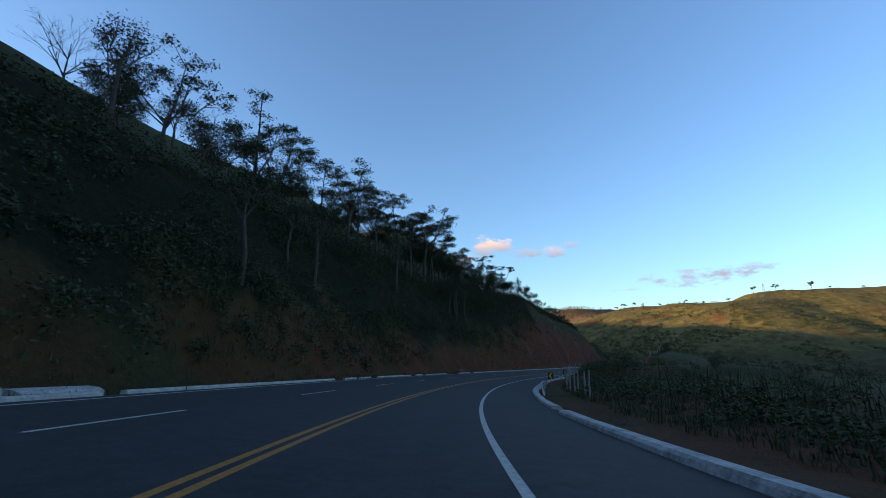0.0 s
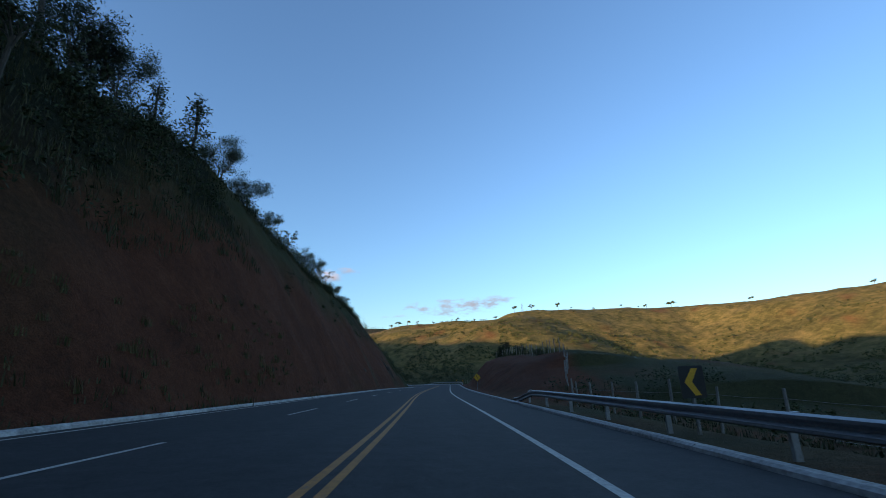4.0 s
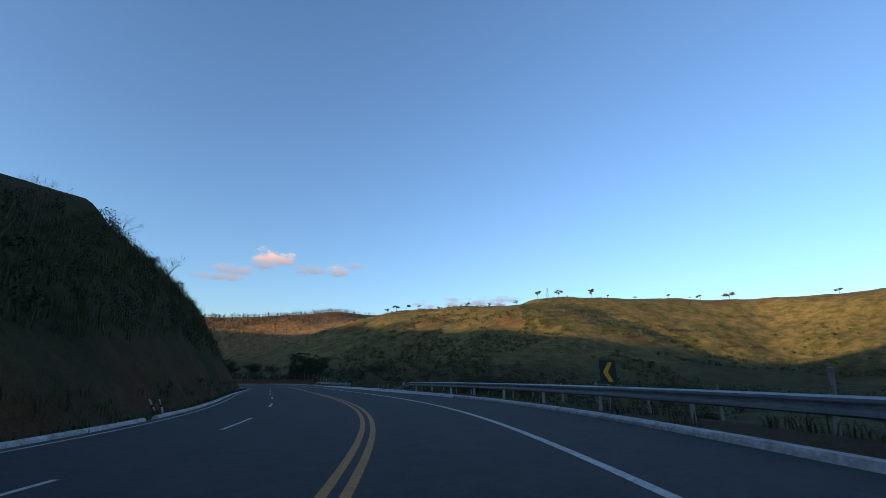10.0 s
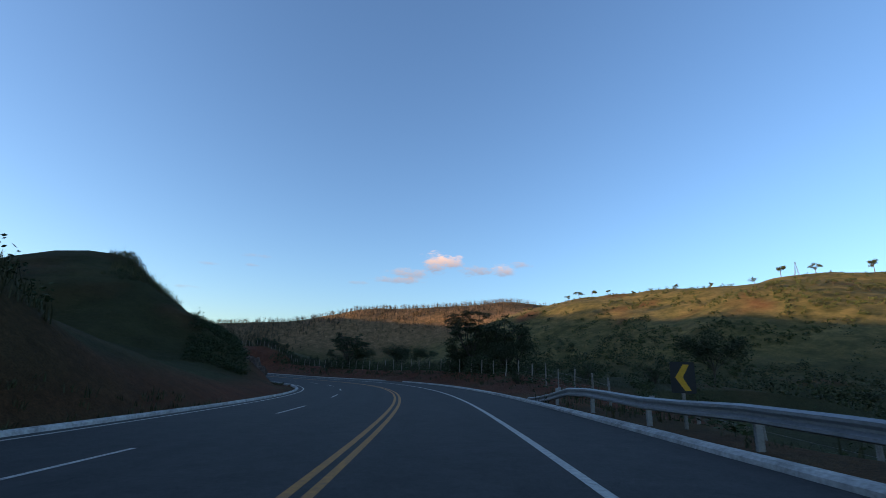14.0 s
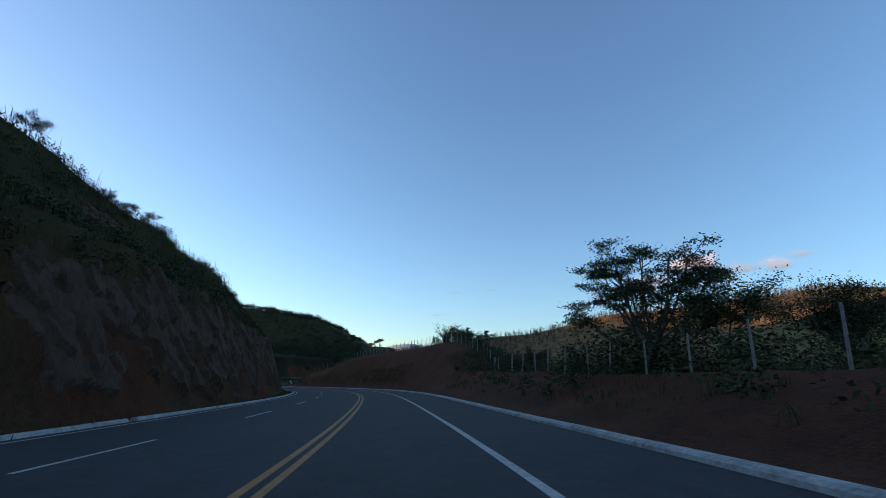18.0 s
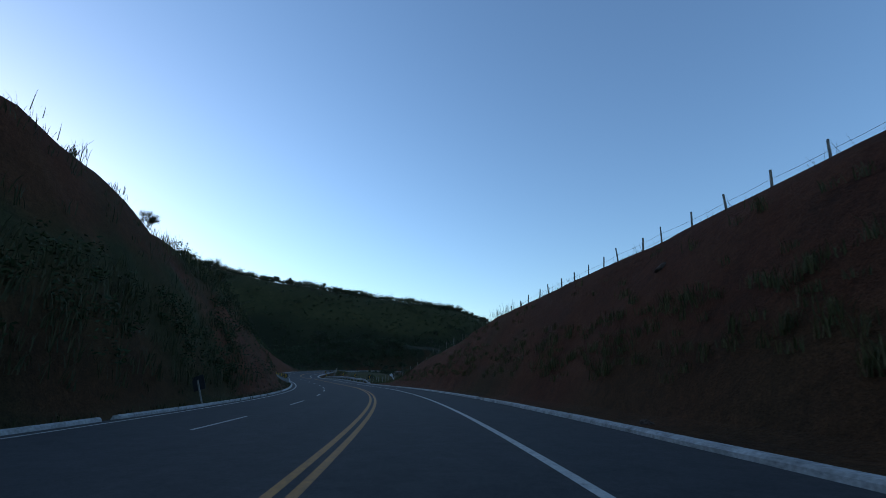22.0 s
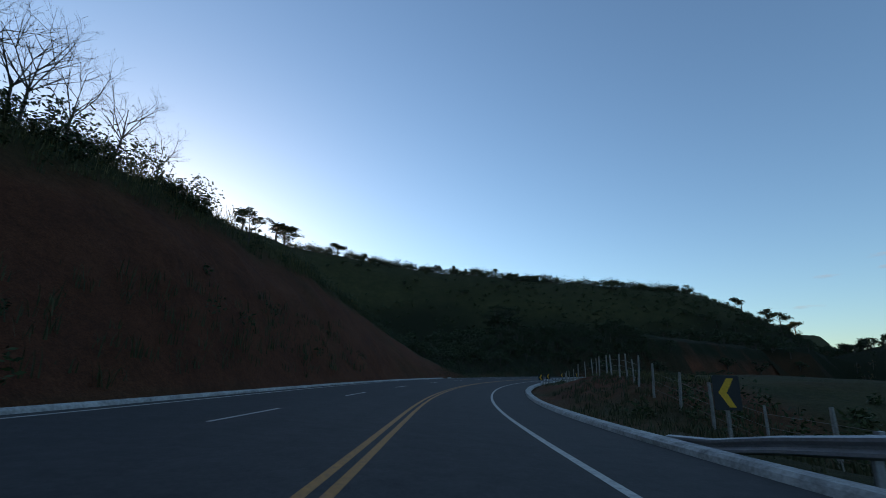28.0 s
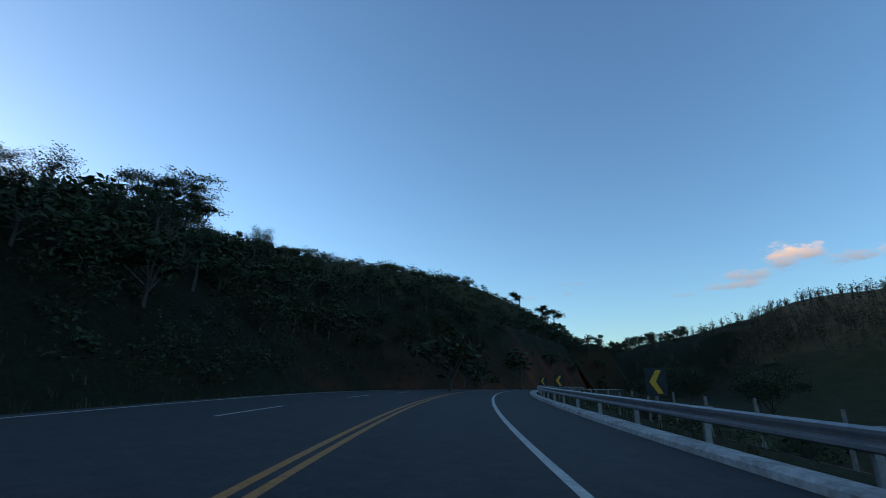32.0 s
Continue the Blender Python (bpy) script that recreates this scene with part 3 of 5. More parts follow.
# skirt that carries the land to the horizon
ring = []
for k, r in enumerate((1.0, 1.6, 2.6, 4.2)):
    for q in range(96):
        t = 2 * math.pi * q / 96
        e = 1 / max(abs(math.cos(t)), abs(math.sin(t)))
        ring.append((100 + math.cos(t) * e * 985 * r, 540 + math.sin(t) * e * 945 * r, (-6, -12, -6, 10)[k] + (22 * (k > 0)) * math.sin(3.1 * t + k)))
ring = np.array(ring)
rb = len(strip_v) + len(fx)
rf = [(rb + k * 96 + q, rb + k * 96 + (q + 1) % 96, rb + (k + 1) * 96 + (q + 1) % 96, rb + (k + 1) * 96 + q) for k in range(3) for q in range(96)]
all_v = np.vstack([strip_v, np.column_stack([fx, fy, fz]), ring])
all_f = [tuple(map(int, f)) for f in strip_f] + [tuple(map(int, f)) for f in ff] + rf
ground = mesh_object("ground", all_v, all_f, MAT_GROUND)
tagged(ground, "red-earth road cuttings and green-brown pasture hills at dusk", "ground", kind="structure")
rs, rl = station(ring[:, 0], ring[:, 1])
cs_, cl_ = np.concatenate([gs, fs, rs]), np.concatenate([gl, fl, rl])
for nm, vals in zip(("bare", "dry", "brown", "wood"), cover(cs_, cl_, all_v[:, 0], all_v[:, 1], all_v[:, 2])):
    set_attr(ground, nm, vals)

# asphalt
LEFT_EDGE, DASH, KERB_L, KERB_R = -7.00, -3.75, -7.46, 5.76
EDGE_R = [(-80, 3.63), (0, 3.61), (27, 3.61), (55, 3.53), (83, 3.45), (120, 3.47), (161, 3.46), (186, 3.5), (210, 3.51), (234, 3.51), (256, 3.43), (279, 3.38), (302, 3.39), (325, 3.41), (360, 3.43), (390, 3.45), (408, 3.48), (426, 3.44), (447, 3.33), (469, 3.29), (492, 3.33), (515, 3.34), (538, 3.31), (563, 3.33), (588, 3.32), (630, 3.34), (665, 3.37), (692, 3.56), (721, 3.6), (749, 3.54), (777, 3.49), (830, 3.49), (1010, 3.49)]
RL = np.array([-7.55, -6.6, -5.4, -4.8, -4.2, -3.4, -2.8, -2.2, -1.6, -1.0, -0.4, 0.4, 0.9, 1.4, 2.0, 2.6, 3.2, 3.9, 5.0, 5.6, 5.9, 6.05])
RS = np.arange(S_FIRST, S_LAST + 0.1, 2.0)
s2, l2 = [v.ravel() for v in np.meshgrid(RS, RL, indexing="ij")]
l2 = np.where(l2 > 5.7, l2 + shoulder(s2), l2)
rx, ry, rz = on_road(s2, l2)
road = mesh_object("road", np.column_stack([rx, ry, rz]), [tuple(map(int, f)) for f in grid_faces(len(RS), len(RL))], MAT_ASPHALT)
tagged(road, "dark grey asphalt mountain road with three lanes", "road", kind="structure")
trk = np.zeros(len(l2))
for c in (1.05, 2.75, -1.05, -2.75, -4.5, -6.2):
    trk += 0.55 * np.exp(-((l2 - c) / 0.45) ** 2)
set_attr(road, "track", np.clip(trk * (0.6 + 0.5 * fbm(s2 / 30, l2, 71)), 0, 1))


def stripe(s0, s1, l, width, mat, name, wander=0.03, up=0.005):
    n = max(2, int((s1 - s0) / 1.5) + 1)
    s = np.linspace(s0, s1, n)
    l = l(s) if callable(l) else l
    w = wander * fbm(s / 25, s * 0 + 3.3, 77)
    v = []
    for k in (-0.5, 0.5):
        x, y, z = on_road(s, l + w + k * width)
        v.append(np.column_stack([x, y, z + up]))
    v = np.stack(v, 1).reshape(-1, 3)
    return mesh_object(name, v, [tuple(map(int, f)) for f in grid_faces(n, 2)], mat)


for l in (-0.01, 0.25):
    tagged(stripe(S_FIRST, S_LAST, l, 0.13, MAT_YELLOW, "centre_line"), "worn yellow double centre line painted on asphalt", "road marking", kind="structure")
tagged(stripe(S_FIRST, S_LAST, lambda s: np.interp(s, *np.array(EDGE_R).T), 0.15, MAT_WHITE, "edge_line"), "worn white edge line painted on asphalt", "road marking", kind="structure")
tagged(stripe(S_FIRST, S_LAST, LEFT_EDGE, 0.12, MAT_WHITE, "edge_line"), "worn white edge line painted on asphalt", "road marking", kind="structure")
ANCHORS = [-70.6, 7.8, 43.8, 67.4, 90.7, 175.9, 193.2, 225.9, 247.9, 270.3, 294.1, 316.8, 339.8, 401.1, 423.9, 434.3, 457.5, 481.3, 504.4, 527.0, 550.1, 572.8, 595.3, 675.3, 700.7, 727.5, 764.1, 789.1, 1002.8]
for a, b in zip(ANCHORS, ANCHORS[1:]):
    for s in np.linspace(a, b, max(1, round((b - a) / 11.6)) + 1)[:-1]:
        tagged(stripe(s, s + 4.3, DASH, 0.11, MAT_WHITE, "lane_dash", 0.02), "white lane dash painted on asphalt", "road marking", "lane dashes", "structure")

# ---- helpers for things ----
def part(name, geo, mat, parent, label=""):
    verts, faces = geo
    me = bpy.data.meshes.new(name)
    me.from_pydata([tuple(map(float, v)) for v in verts], [], [tuple(map(int, f)) for f in faces])
    me.materials.append(mat)
    me.update()
    ob = new(name, me)
    ob.parent = parent
    return tagged(ob, label)


def thing(name, place, label, category, group="", turn=0.0, kind=""):
    ob = new(name)
    ob.empty_display_size = 0.2
    ob.matrix_world = Matrix.Translation(place) @ Matrix.Rotation(turn, 4, "Z")
    return tagged(ob, label, category, group, kind)


def join(*geos):
    v, f, n = [], [], 0
    for gv, gf in geos:
        gv = np.asarray(gv, float)
        v.append(gv)
        f += [tuple(int(i) + n for i in q) for q in gf]
        n += len(gv)
    return np.vstack(v), f


def box(cx, cy, cz, dx, dy, dz, b=0.0):
    """A box with bevelled upright edges."""
    b = b or 0.12 * min(dx, dy)
    o = [(dx / 2 - b, dy / 2), (dx / 2, dy / 2 - b), (dx / 2, -dy / 2 + b), (dx / 2 - b, -dy / 2), (-dx / 2 + b, -dy / 2), (-dx / 2, -dy / 2 + b), (-dx / 2, dy / 2 - b), (-dx / 2 + b, dy / 2)]
    v = [(cx + x, cy + y, cz + z) for z in (-dz / 2, dz / 2) for x, y in o]
    f = [tuple(range(8)), tuple(range(15, 7, -1))] + [((i + 1) % 8, i, i + 8, (i + 1) % 8 + 8) for i in range(8)]
    return v, f


def tube(points, radii, sides=6):
    pts = [Vector(p) for p in points]
    v, f = [], []
    for i, (p, r) in enumerate(zip(pts, radii)):
        d = (pts[min(i + 1, len(pts) - 1)] - pts[max(i - 1, 0)]).normalized()
        a = d.orthogonal().normalized() if abs(d.z) < 0.95 else d.cross(Vector((0, 1, 0))).normalized()
        c = d.cross(a)
        for k in range(sides):
            t = 2 * math.pi * k / sides
            v.append(p + (a * math.cos(t) + c * math.sin(t)) * r)
    for i in range(len(pts) - 1):
        for k in range(sides):
            q = (k + 1) % sides
            f.append((i * sides + k, i * sides + q, (i + 1) * sides + q, (i + 1) * sides + k))
    f.append(tuple(range(sides - 1, -1, -1)))
    f.append(tuple(range((len(pts) - 1) * sides, len(pts) * sides)))
    return [tuple(p) for p in v], f


def plate(outline, y0, y1):
    """A flat shape in x and z, from y0 to y1."""
    n = len(outline)
    v = [(x, y0, z) for x, z in outline] + [(x, y1, z) for x, z in outline]
    f = [tuple(range(n)), tuple(range(2 * n - 1, n - 1, -1))] + [((i + 1) % n, i, i + n, (i + 1) % n + n) for i in range(n)]
    return v, f


def sweep(s0, s1, section, step_m=2.0, wob=0.0, seed=0, ends=None, flare=0.0):
    """A section (l, z) drawn along the road from s0 to s1; ends: lowering at both ends over that many metres."""
    n = max(2, int((s1 - s0) / step_m) + 1)
    s = np.linspace(s0, s1, n)
    v = []
    for j, (l, z) in enumerate(section):
        ll = l + wob * fbm(s / 4, s * 0 + j * 3.7, seed + 81) + flare * (1 - step(0, 20, s - s0)) + (shoulder(s) if 5.5 < l < 6.5 else 0.0)
        x, y, h = on_road(s, ll)
        drop = np.zeros(n)
        if ends:
            drop = 0.62 * np.maximum((1 - step(0, ends, s - s0)) * (flare == 0), 1 - step(0, ends, s1 - s))
        if flare:
            drop = drop + 0.12 * fbm(s / 5, s * 0, 83) + 0.34 * (1 - step(0, 20, s - s0))
        v.append(np.column_stack([x, y, h + z * (1 + wob * fbm(s / 3, s * 0 + j * 1.9, seed + 91)) - drop]))
    v = np.stack(v, 1).reshape(-1, 3)
    m = len(section)
    f = []
    for i in range(n - 1):
        for k in range(m):
            q = (k + 1) % m
            f.append((i * m + k, (i + 1) * m + k, (i + 1) * m + q, i * m + q))
    f += [tuple(range(m)), tuple(range(n * m - 1, (n - 1) * m - 1, -1))]
    return v, f


# ---- kerbs ----
def kerb(s0, s1, l, width, height, seed, label):
    sgn = 1 if l > 0 else -1
    sec = [(l, -0.1), (l + sgn * 0.04, height * 0.62), (l + sgn * 0.1, height), (l + sgn * (width - 0.08), height * 1.02), (l + sgn * width, height * 0.75), (l + sgn * (width + 0.06), -0.12)]
    if sgn > 0:
        sec = sec[::-1]
    ob = mesh_object("kerb", *sweep(s0, s1, sec, 0.8, 0.06, seed), MAT_KERB, smooth=False)
    tagged(ob, label, "kerb", "kerbs", "structure")


for k, (a, b) in enumerate([(-80, -7.45), (-7.4, 20.5), (23, 58.55), (58.6, 76), (77, 118.65), (118.7, 172.45), (172.5, 246.55), (246.6, 300.45), (300.5, 333), (334, 388.75), (388.8, 408), (414.6, 476.55), (476.6, 541), (542, 600.65), (600.7, 662.55), (662.6, 729.45), (729.5, 800.45), (800.5, 900.55), (900.6, 1010)]):
    kerb(a, b, KERB_R, 0.52 if a < 76 or a > 662 else 0.36, 0.16 if a < 76 or a > 662 else 0.11, k, "whitewashed concrete kerb with chipped rounded edges")
for k, (a, b) in enumerate([(-80, 14), (15, 34), (36, 38.5), (39.5, 42), (44, 54), (56, 58.3), (60, 68), (74, 79), (81, 168), (168.5, 214), (216, 262), (264, 276), (277.5, 352), (353, 398), (399, 402), (403, 408), (411, 427), (428, 430.5), (431.5, 445), (445.6, 492), (494, 530), (531, 560), (561.5, 590), (592, 660), (660.6, 735), (737.5, 739)]):
    kerb(a, b, KERB_L, 0.26, 0.12, 40 + k, "low whitewashed concrete kerb, dirty and broken in places")

# broken concrete channel wall on the left verge at the start
for k, (a, b, hgt) in enumerate(((2.5, 5.4, 0.5), (5.5, 7.6, 0.46), (7.8, 9.2, 0.36), (9.5, 11.6, 0.26), (12.0, 14.6, 0.2))):
    sec = [(-7.95, -0.15), (-7.98, hgt * 0.55), (-8.1, hgt), (-8.45, hgt * 1.05), (-8.6, hgt * 0.8), (-8.65, -0.15)]
    tagged(mesh_object("channel_wall", *sweep(a, b, sec, 0.35, 0.12, 60 + k), MAT_KERB, smooth=False), "broken stained concrete channel wall beside the kerb", "wall", "channel walls", "structure")

# ---- guard rails ----
W_BEAM = [(0.0, 0.44), (-0.085, 0.475), (-0.085, 0.525), (-0.015, 0.575), (-0.015, 0.615), (-0.085, 0.665), (-0.085, 0.715), (0.0, 0.75),
          (0.006, 0.75), (-0.075, 0.712), (-0.075, 0.668), (-0.006, 0.617), (-0.006, 0.573), (-0.075, 0.522), (-0.075, 0.478), (0.006, 0.44)]


def guard_rail(s0, s1, l, flare=0.0):
    sgn = 1 if l > 0 else -1
    x, y, z = on_road(s0, l)
    rail = thing("guard_rail", (0, 0, 0), "galvanised steel guard rail with corrugated beam beside the road", "guard rail", "guard rails")
    sec = [(l + sgn * u, h) for u, h in W_BEAM]
    part("beam", sweep(s0, s1, sec if sgn < 0 else sec[::-1], 2.0, 0.0, 0, 7.0, flare), MAT_STEEL, rail)
    base_v, base_f = join(box(0, 0, 0.12, 0.07, 0.13, 1.1), box(0, -0.11, 0.6, 0.1, 0.1, 0.24))
    post_me = None
    s = s0 + 4
    while s < s1 - 3:
        x, y, z = on_road(s, l + sgn * 0.12 + flare * (1 - step(0, 20, s - s0)))
        if post_me is None:
            ob = part("post", (base_v, base_f), MAT_STEEL, rail)
            post_me = ob.data
        else:
            ob = new("post", post_me)
            ob.parent = rail
        ob.matrix_world = Matrix.Translation((float(x), float(y), float(z) + 0.02)) @ Matrix.Rotation(heading(s) - sgn * math.pi / 2 * -1, 4, "Z")
        s += 4.0
    return rail


guard_rail(250.5, 302, 7.3)
for a, b, l in ((36.2, 63.2, 7.6), (77.5, 142, 7.0), (603.5, 677.2, 6.95), (731.5, 905, 7.1)):
    guard_rail(a, b, l)
guard_rail(596.5, 661, -7.75)
bent = guard_rail(335.8, 372, 6.95, 1.5)
x, y, z = on_road(335.9, 8.6)
part("end_post", box(float(x), float(y), float(z) - 0.1, 0.2, 0.26, 1.25), MAT_CONCRETE, bent, "thick white concrete end post")
# smeared concrete apron between the road and the bent rail
apron_s = np.arange(282, 350, 1.0)
apron_v = []
for q in apron_s:
    wid = 0.08 + 0.55 * float(step(283, 298, q) * (1 - step(337, 350, q)))
    for u, up in ((-0.7 * wid, 0.004), (0.0, 0.02), (0.5 * wid, 0.1), (wid, 0.12), (wid + 0.06, -0.2)):
        x, y, z = on_road(q, 5.95 + u)
        apron_v.append((float(x), float(y), float(z) + up + 0.015 * float(fbm(q / 2, u, 87))))
tagged(mesh_object("concrete_apron", apron_v, [tuple(map(int, q)) for q in grid_faces(len(apron_s), 5)], MAT_CONCRETE), "smeared white concrete apron beside the kerb", "pavement", kind="structure")


# ---- road signs ----
def chevron_sign(s, l, point=-1):
    p = beside(s, l)
    sign = thing("chevron_sign", p, "black roadside board with a yellow chevron arrow on a short post", "road sign", "chevron signs", heading(s) + radians(random.uniform(-6, 6)))
    z0 = 0.82
    part("post", box(0, 0.05, 0.5, 0.07, 0.07, 1.7), MAT_POST, sign)
    w, h = 0.3, 0.37
    r = 0.03
    out = [(-w + r, z0), (w - r, z0), (w, z0 + r), (w, z0 + 2 * h - r), (w - r, z0 + 2 * h), (-w + r, z0 + 2 * h), (-w, z0 + 2 * h - r), (-w, z0 + r)]
    board = part("board", plate(out, 0.0, -0.012), MAT_BLACK, sign)
    zc = z0 + h
    c = [(-0.19, zc), (0.02, zc + 0.31), (0.17, zc + 0.31), (-0.01, zc), (0.17, zc - 0.31), (0.02, zc - 0.31)]
    c = [(-x * point, z) for x, z in c]
    part("arrow", plate(c[::-1] if point < 0 else c, -0.0155, -0.019), MAT_SIGN, board, "yellow chevron arrow")
    return sign


for s, l in ((57.5, 8.2), (82, 7.7), (98, 7.7), (110.3, 7.7), (121, 7.6), (255, 7.6), (270.5, 7.8), (359, 7.6), (608, 7.5), (625, 7.6), (642, 7.6), (675.6, 7.6),
             (726.5, 7.6), (739.3, 7.6), (756.8, 7.6), (773.3, 7.6), (790.8, 7.6), (808, 7.6), (825, 7.6), (842, 7.6)):
    chevron_sign(s, l, -1)
for s in (603.4, 615, 631, 648.5, 666):
    chevron_sign(s, -8.3, 1)


def warning_sign(s, l):
    p = beside(s, l)
    sign = thing("warning_sign", p, "yellow diamond warning sign with a black winding arrow on a pole", "road sign", "", heading(s) - radians(4))
    part("pole", tube([(0, 0.04, -0.4), (0, 0.04, 2.1)], [0.03, 0.03], 8), MAT_STEEL, sign)
    r, zc = 0.58, 1.72
    board = part("board", plate([(0, zc - r), (r, zc), (0, zc + r), (-r, zc)], 0.0, -0.012), MAT_SIGN, sign)
    k = r - 0.035
    for q in range(4):
        a, b = [(math.cos(t) * k, math.sin(t) * k) for t in (q * math.pi / 2, (q + 1) * math.pi / 2)]
        c, d = [(x * 0.95, z * 0.95) for x, z in (b, a)]
        part("border", plate([(x, z + zc) for x, z in (a, d, c, b)][::-1], -0.0155, -0.018), MAT_BLACK, board)
    path = [(0.11, -0.25), (0.11, -0.1), (0.02, 0.0), (-0.06, 0.08), (-0.06, 0.2)]
    left = [(x - 0.035, z + zc) for x, z in path]
    right = [(x + 0.035, z + zc) for x, z in path][::-1]
    head = [(-0.025, 0.19 + zc), (0.03, 0.19 + zc), (-0.06, 0.31 + zc), (-0.15, 0.19 + zc), (-0.095, 0.19 + zc)]
    part("arrow", plate((left[:-1] + [head[4], head[3], head[2], head[1], head[0]] + right[1:])[::-1], -0.016, -0.019), MAT_BLACK, board, "black winding arrow")


warning_sign(178.8, 7.5)


def marker_posts(s, l, lean):
    p = beside(s, l)
    m = thing("marker_post", p, "leaning white painted culvert marker post with dark foot", "marker post", "culvert markers", heading(s))
    for x, a in ((-0.16, lean), (0.14, lean * 0.7)):
        st = part("stake", tube([(x, 0, -0.25), (x + a * 0.4, 0, 0.3), (x + a * 0.9, 0, 0.72)], [0.06, 0.055, 0.05], 6), MAT_KERB, m)
        part("band", tube([(x + a * 0.47, 0, 0.36), (x + a * 0.6, 0, 0.47)], [0.062, 0.06], 6), MAT_BLACK, st)


marker_posts(77.7, -8.2, -0.45)
marker_posts(283, -8.7, -0.5)
back = chevron_sign(541, -8.5, 1)
back.matrix_world = back.matrix_world @ Euler((0.0, 0.35, math.pi)).to_matrix().to_4x4()
tagged(back, "leaning black board of a chevron sign seen from behind", "road sign", "chevron signs")

# torn white sheet caught on the fence
MAT_PLASTIC = simple("white_plastic", (0.55, 0.56, 0.57), (0.75, 0.75, 0.76), 4, 0.5, 0, 0.4, 0.02)
random.seed(5)
sheet_v, sheet_f = [], []
for i in range(9):
    for j in range(4):
        u, w = i / 8, j / 3 - 0.5
        wid = 0.5 if i < 3 else 0.24
        sheet_v.append((-0.4 + 0.9 * u + w * wid + 0.05 * math.sin(5 * u), 0.06 * math.sin(7 * u + 3 * w) + 0.04 * random.random(), 1.36 - 1.15 * u + 0.3 * w * (i < 3) * (1 - u)))
sheet_f = grid_faces(9, 4)
rag = thing("plastic_sheet", beside(601.5, 10.45), "torn white plastic sheet caught on a wire fence", "plastic sheet", "", heading(602))
rag_ob = part("sheet", (sheet_v, sheet_f), MAT_PLASTIC, rag)
rag_mod = rag_ob.modifiers.new("thickness", "SOLIDIFY")
rag_mod.thickness = 0.012

# ---- road studs ----
for s, l in [(569.1, 4.25), (569.8, -3.68), (474.9, 5.36)]:
    x, y, z = on_road(s, l)
    stud = thing("road_stud", (float(x), float(y), float(z)), "low white reflective stud fixed on the asphalt", "road stud", "road studs", heading(s))
    part("body", plate([(-0.055, 0.0), (0.055, 0.0), (0.04, 0.018), (-0.04, 0.018)], -0.03, 0.03), MAT_PLASTIC, stud)

# ---- fences ----
FENCE_L = [(-80, 11), (30, 10.4), (60, 9.9), (80, 10.3), (140, 10.6), (150, 13), (160, 16), (175, 17), (232, 17), (242, 14), (250, 11.5), (262, 10.4), (370, 11.2), (384, 12.5), (470, 13.5), (484, 16.5), (575, 17.2), (592, 14), (604, 10.8), (690, 11.5), (700, 13), (716, 13), (730, 10.6), (1010, 10.8)]
fence_runs = [(33, 76, 3.0), (77, 145, 3.0), (150, 236, 2.9), (239, 300, 3.0), (303, 366, 3.0), (372, 470, 3.0), (473, 598, 2.45), (600, 690, 3.0), (693, 728, 2.8), (731, 860, 3.0)]
post_meshes = []
for k in range(6):
    random.seed(100 + k)
    r = random.uniform(0.045, 0.07)
    bend = random.uniform(-0.05, 0.05)
    v, f = tube([(0, 0, -0.5), (bend * 0.3, 0, 0.3), (bend, bend, 0.95), (bend * 1.3, 0, random.uniform(1.45, 1.75))], [r * 1.1, r, r * 0.95, r * 0.8], 7)
    post_meshes.append((v, f))
shared_posts = {}
for run, (a, b, gap) in enumerate(fence_runs):
    fence = thing("wire_fence", (0, 0, 0), "barbed wire fence on rough grey wooden posts", "fence", "roadside fences")
    tops = []
    s = a
    random.seed(200 + run)
    while s <= b:
        l = float(np.interp(s, *np.array(FENCE_L).T)) + random.uniform(-0.12, 0.12)
        p = beside(s, l)
        k = random.randrange(6)
        if k not in shared_posts:
            ob = part("post", post_meshes[k], MAT_POST, fence)
            shared_posts[k] = ob.data
        else:
            ob = new("post", shared_posts[k])
            ob.parent = fence
        tilt = (random.gauss(0, 0.035), random.gauss(0, 0.035))
        ob.matrix_world = Matrix.Translation(p) @ Euler((tilt[0], tilt[1], random.uniform(0, 6.3))).to_matrix().to_4x4()
        tops.append(p)
        s += gap * random.uniform(0.93, 1.07)
    for h in (0.45, 0.85, 1.25):
        pts = []
        for p, q in zip(tops, tops[1:]):
            pts += [p + Vector((0, 0, h)), (p + q) / 2 + Vector((0, 0, h - 0.035 * random.random()))]
        pts.append(tops[-1] + Vector((0, 0, h)))
        part("wire", tube(pts, [0.008] * len(pts), 3), MAT_WIRE, fence)

# ---- plants ----
def leaf_cards(centres, spread, count, size, rng, flat=0.6):
    """Small four-sided leaves scattered round the centres."""
    c = np.repeat(np.asarray(centres, float), count, 0)
    n = len(c)
    off = rng.normal(0, 1, (n, 3)) * np.array([spread, spread, spread * flat])
    c = c + off
    d = rng.normal(0, 1, (n, 3)) * np.array([1, 1, 0.55])
    d /= np.linalg.norm(d, axis=1)[:, None]
    e = np.cross(d, rng.normal(0, 1, (n, 3)))
    e /= np.linalg.norm(e, axis=1)[:, None]
    s = size * rng.uniform(0.6, 1.4, (n, 1))
    v = np.stack([c - d * s, c + e * s * 0.42, c + d * s, c - e * s * 0.42], 1).reshape(-1, 3)
    f = np.arange(4 * n).reshape(-1, 4)
    return v, f


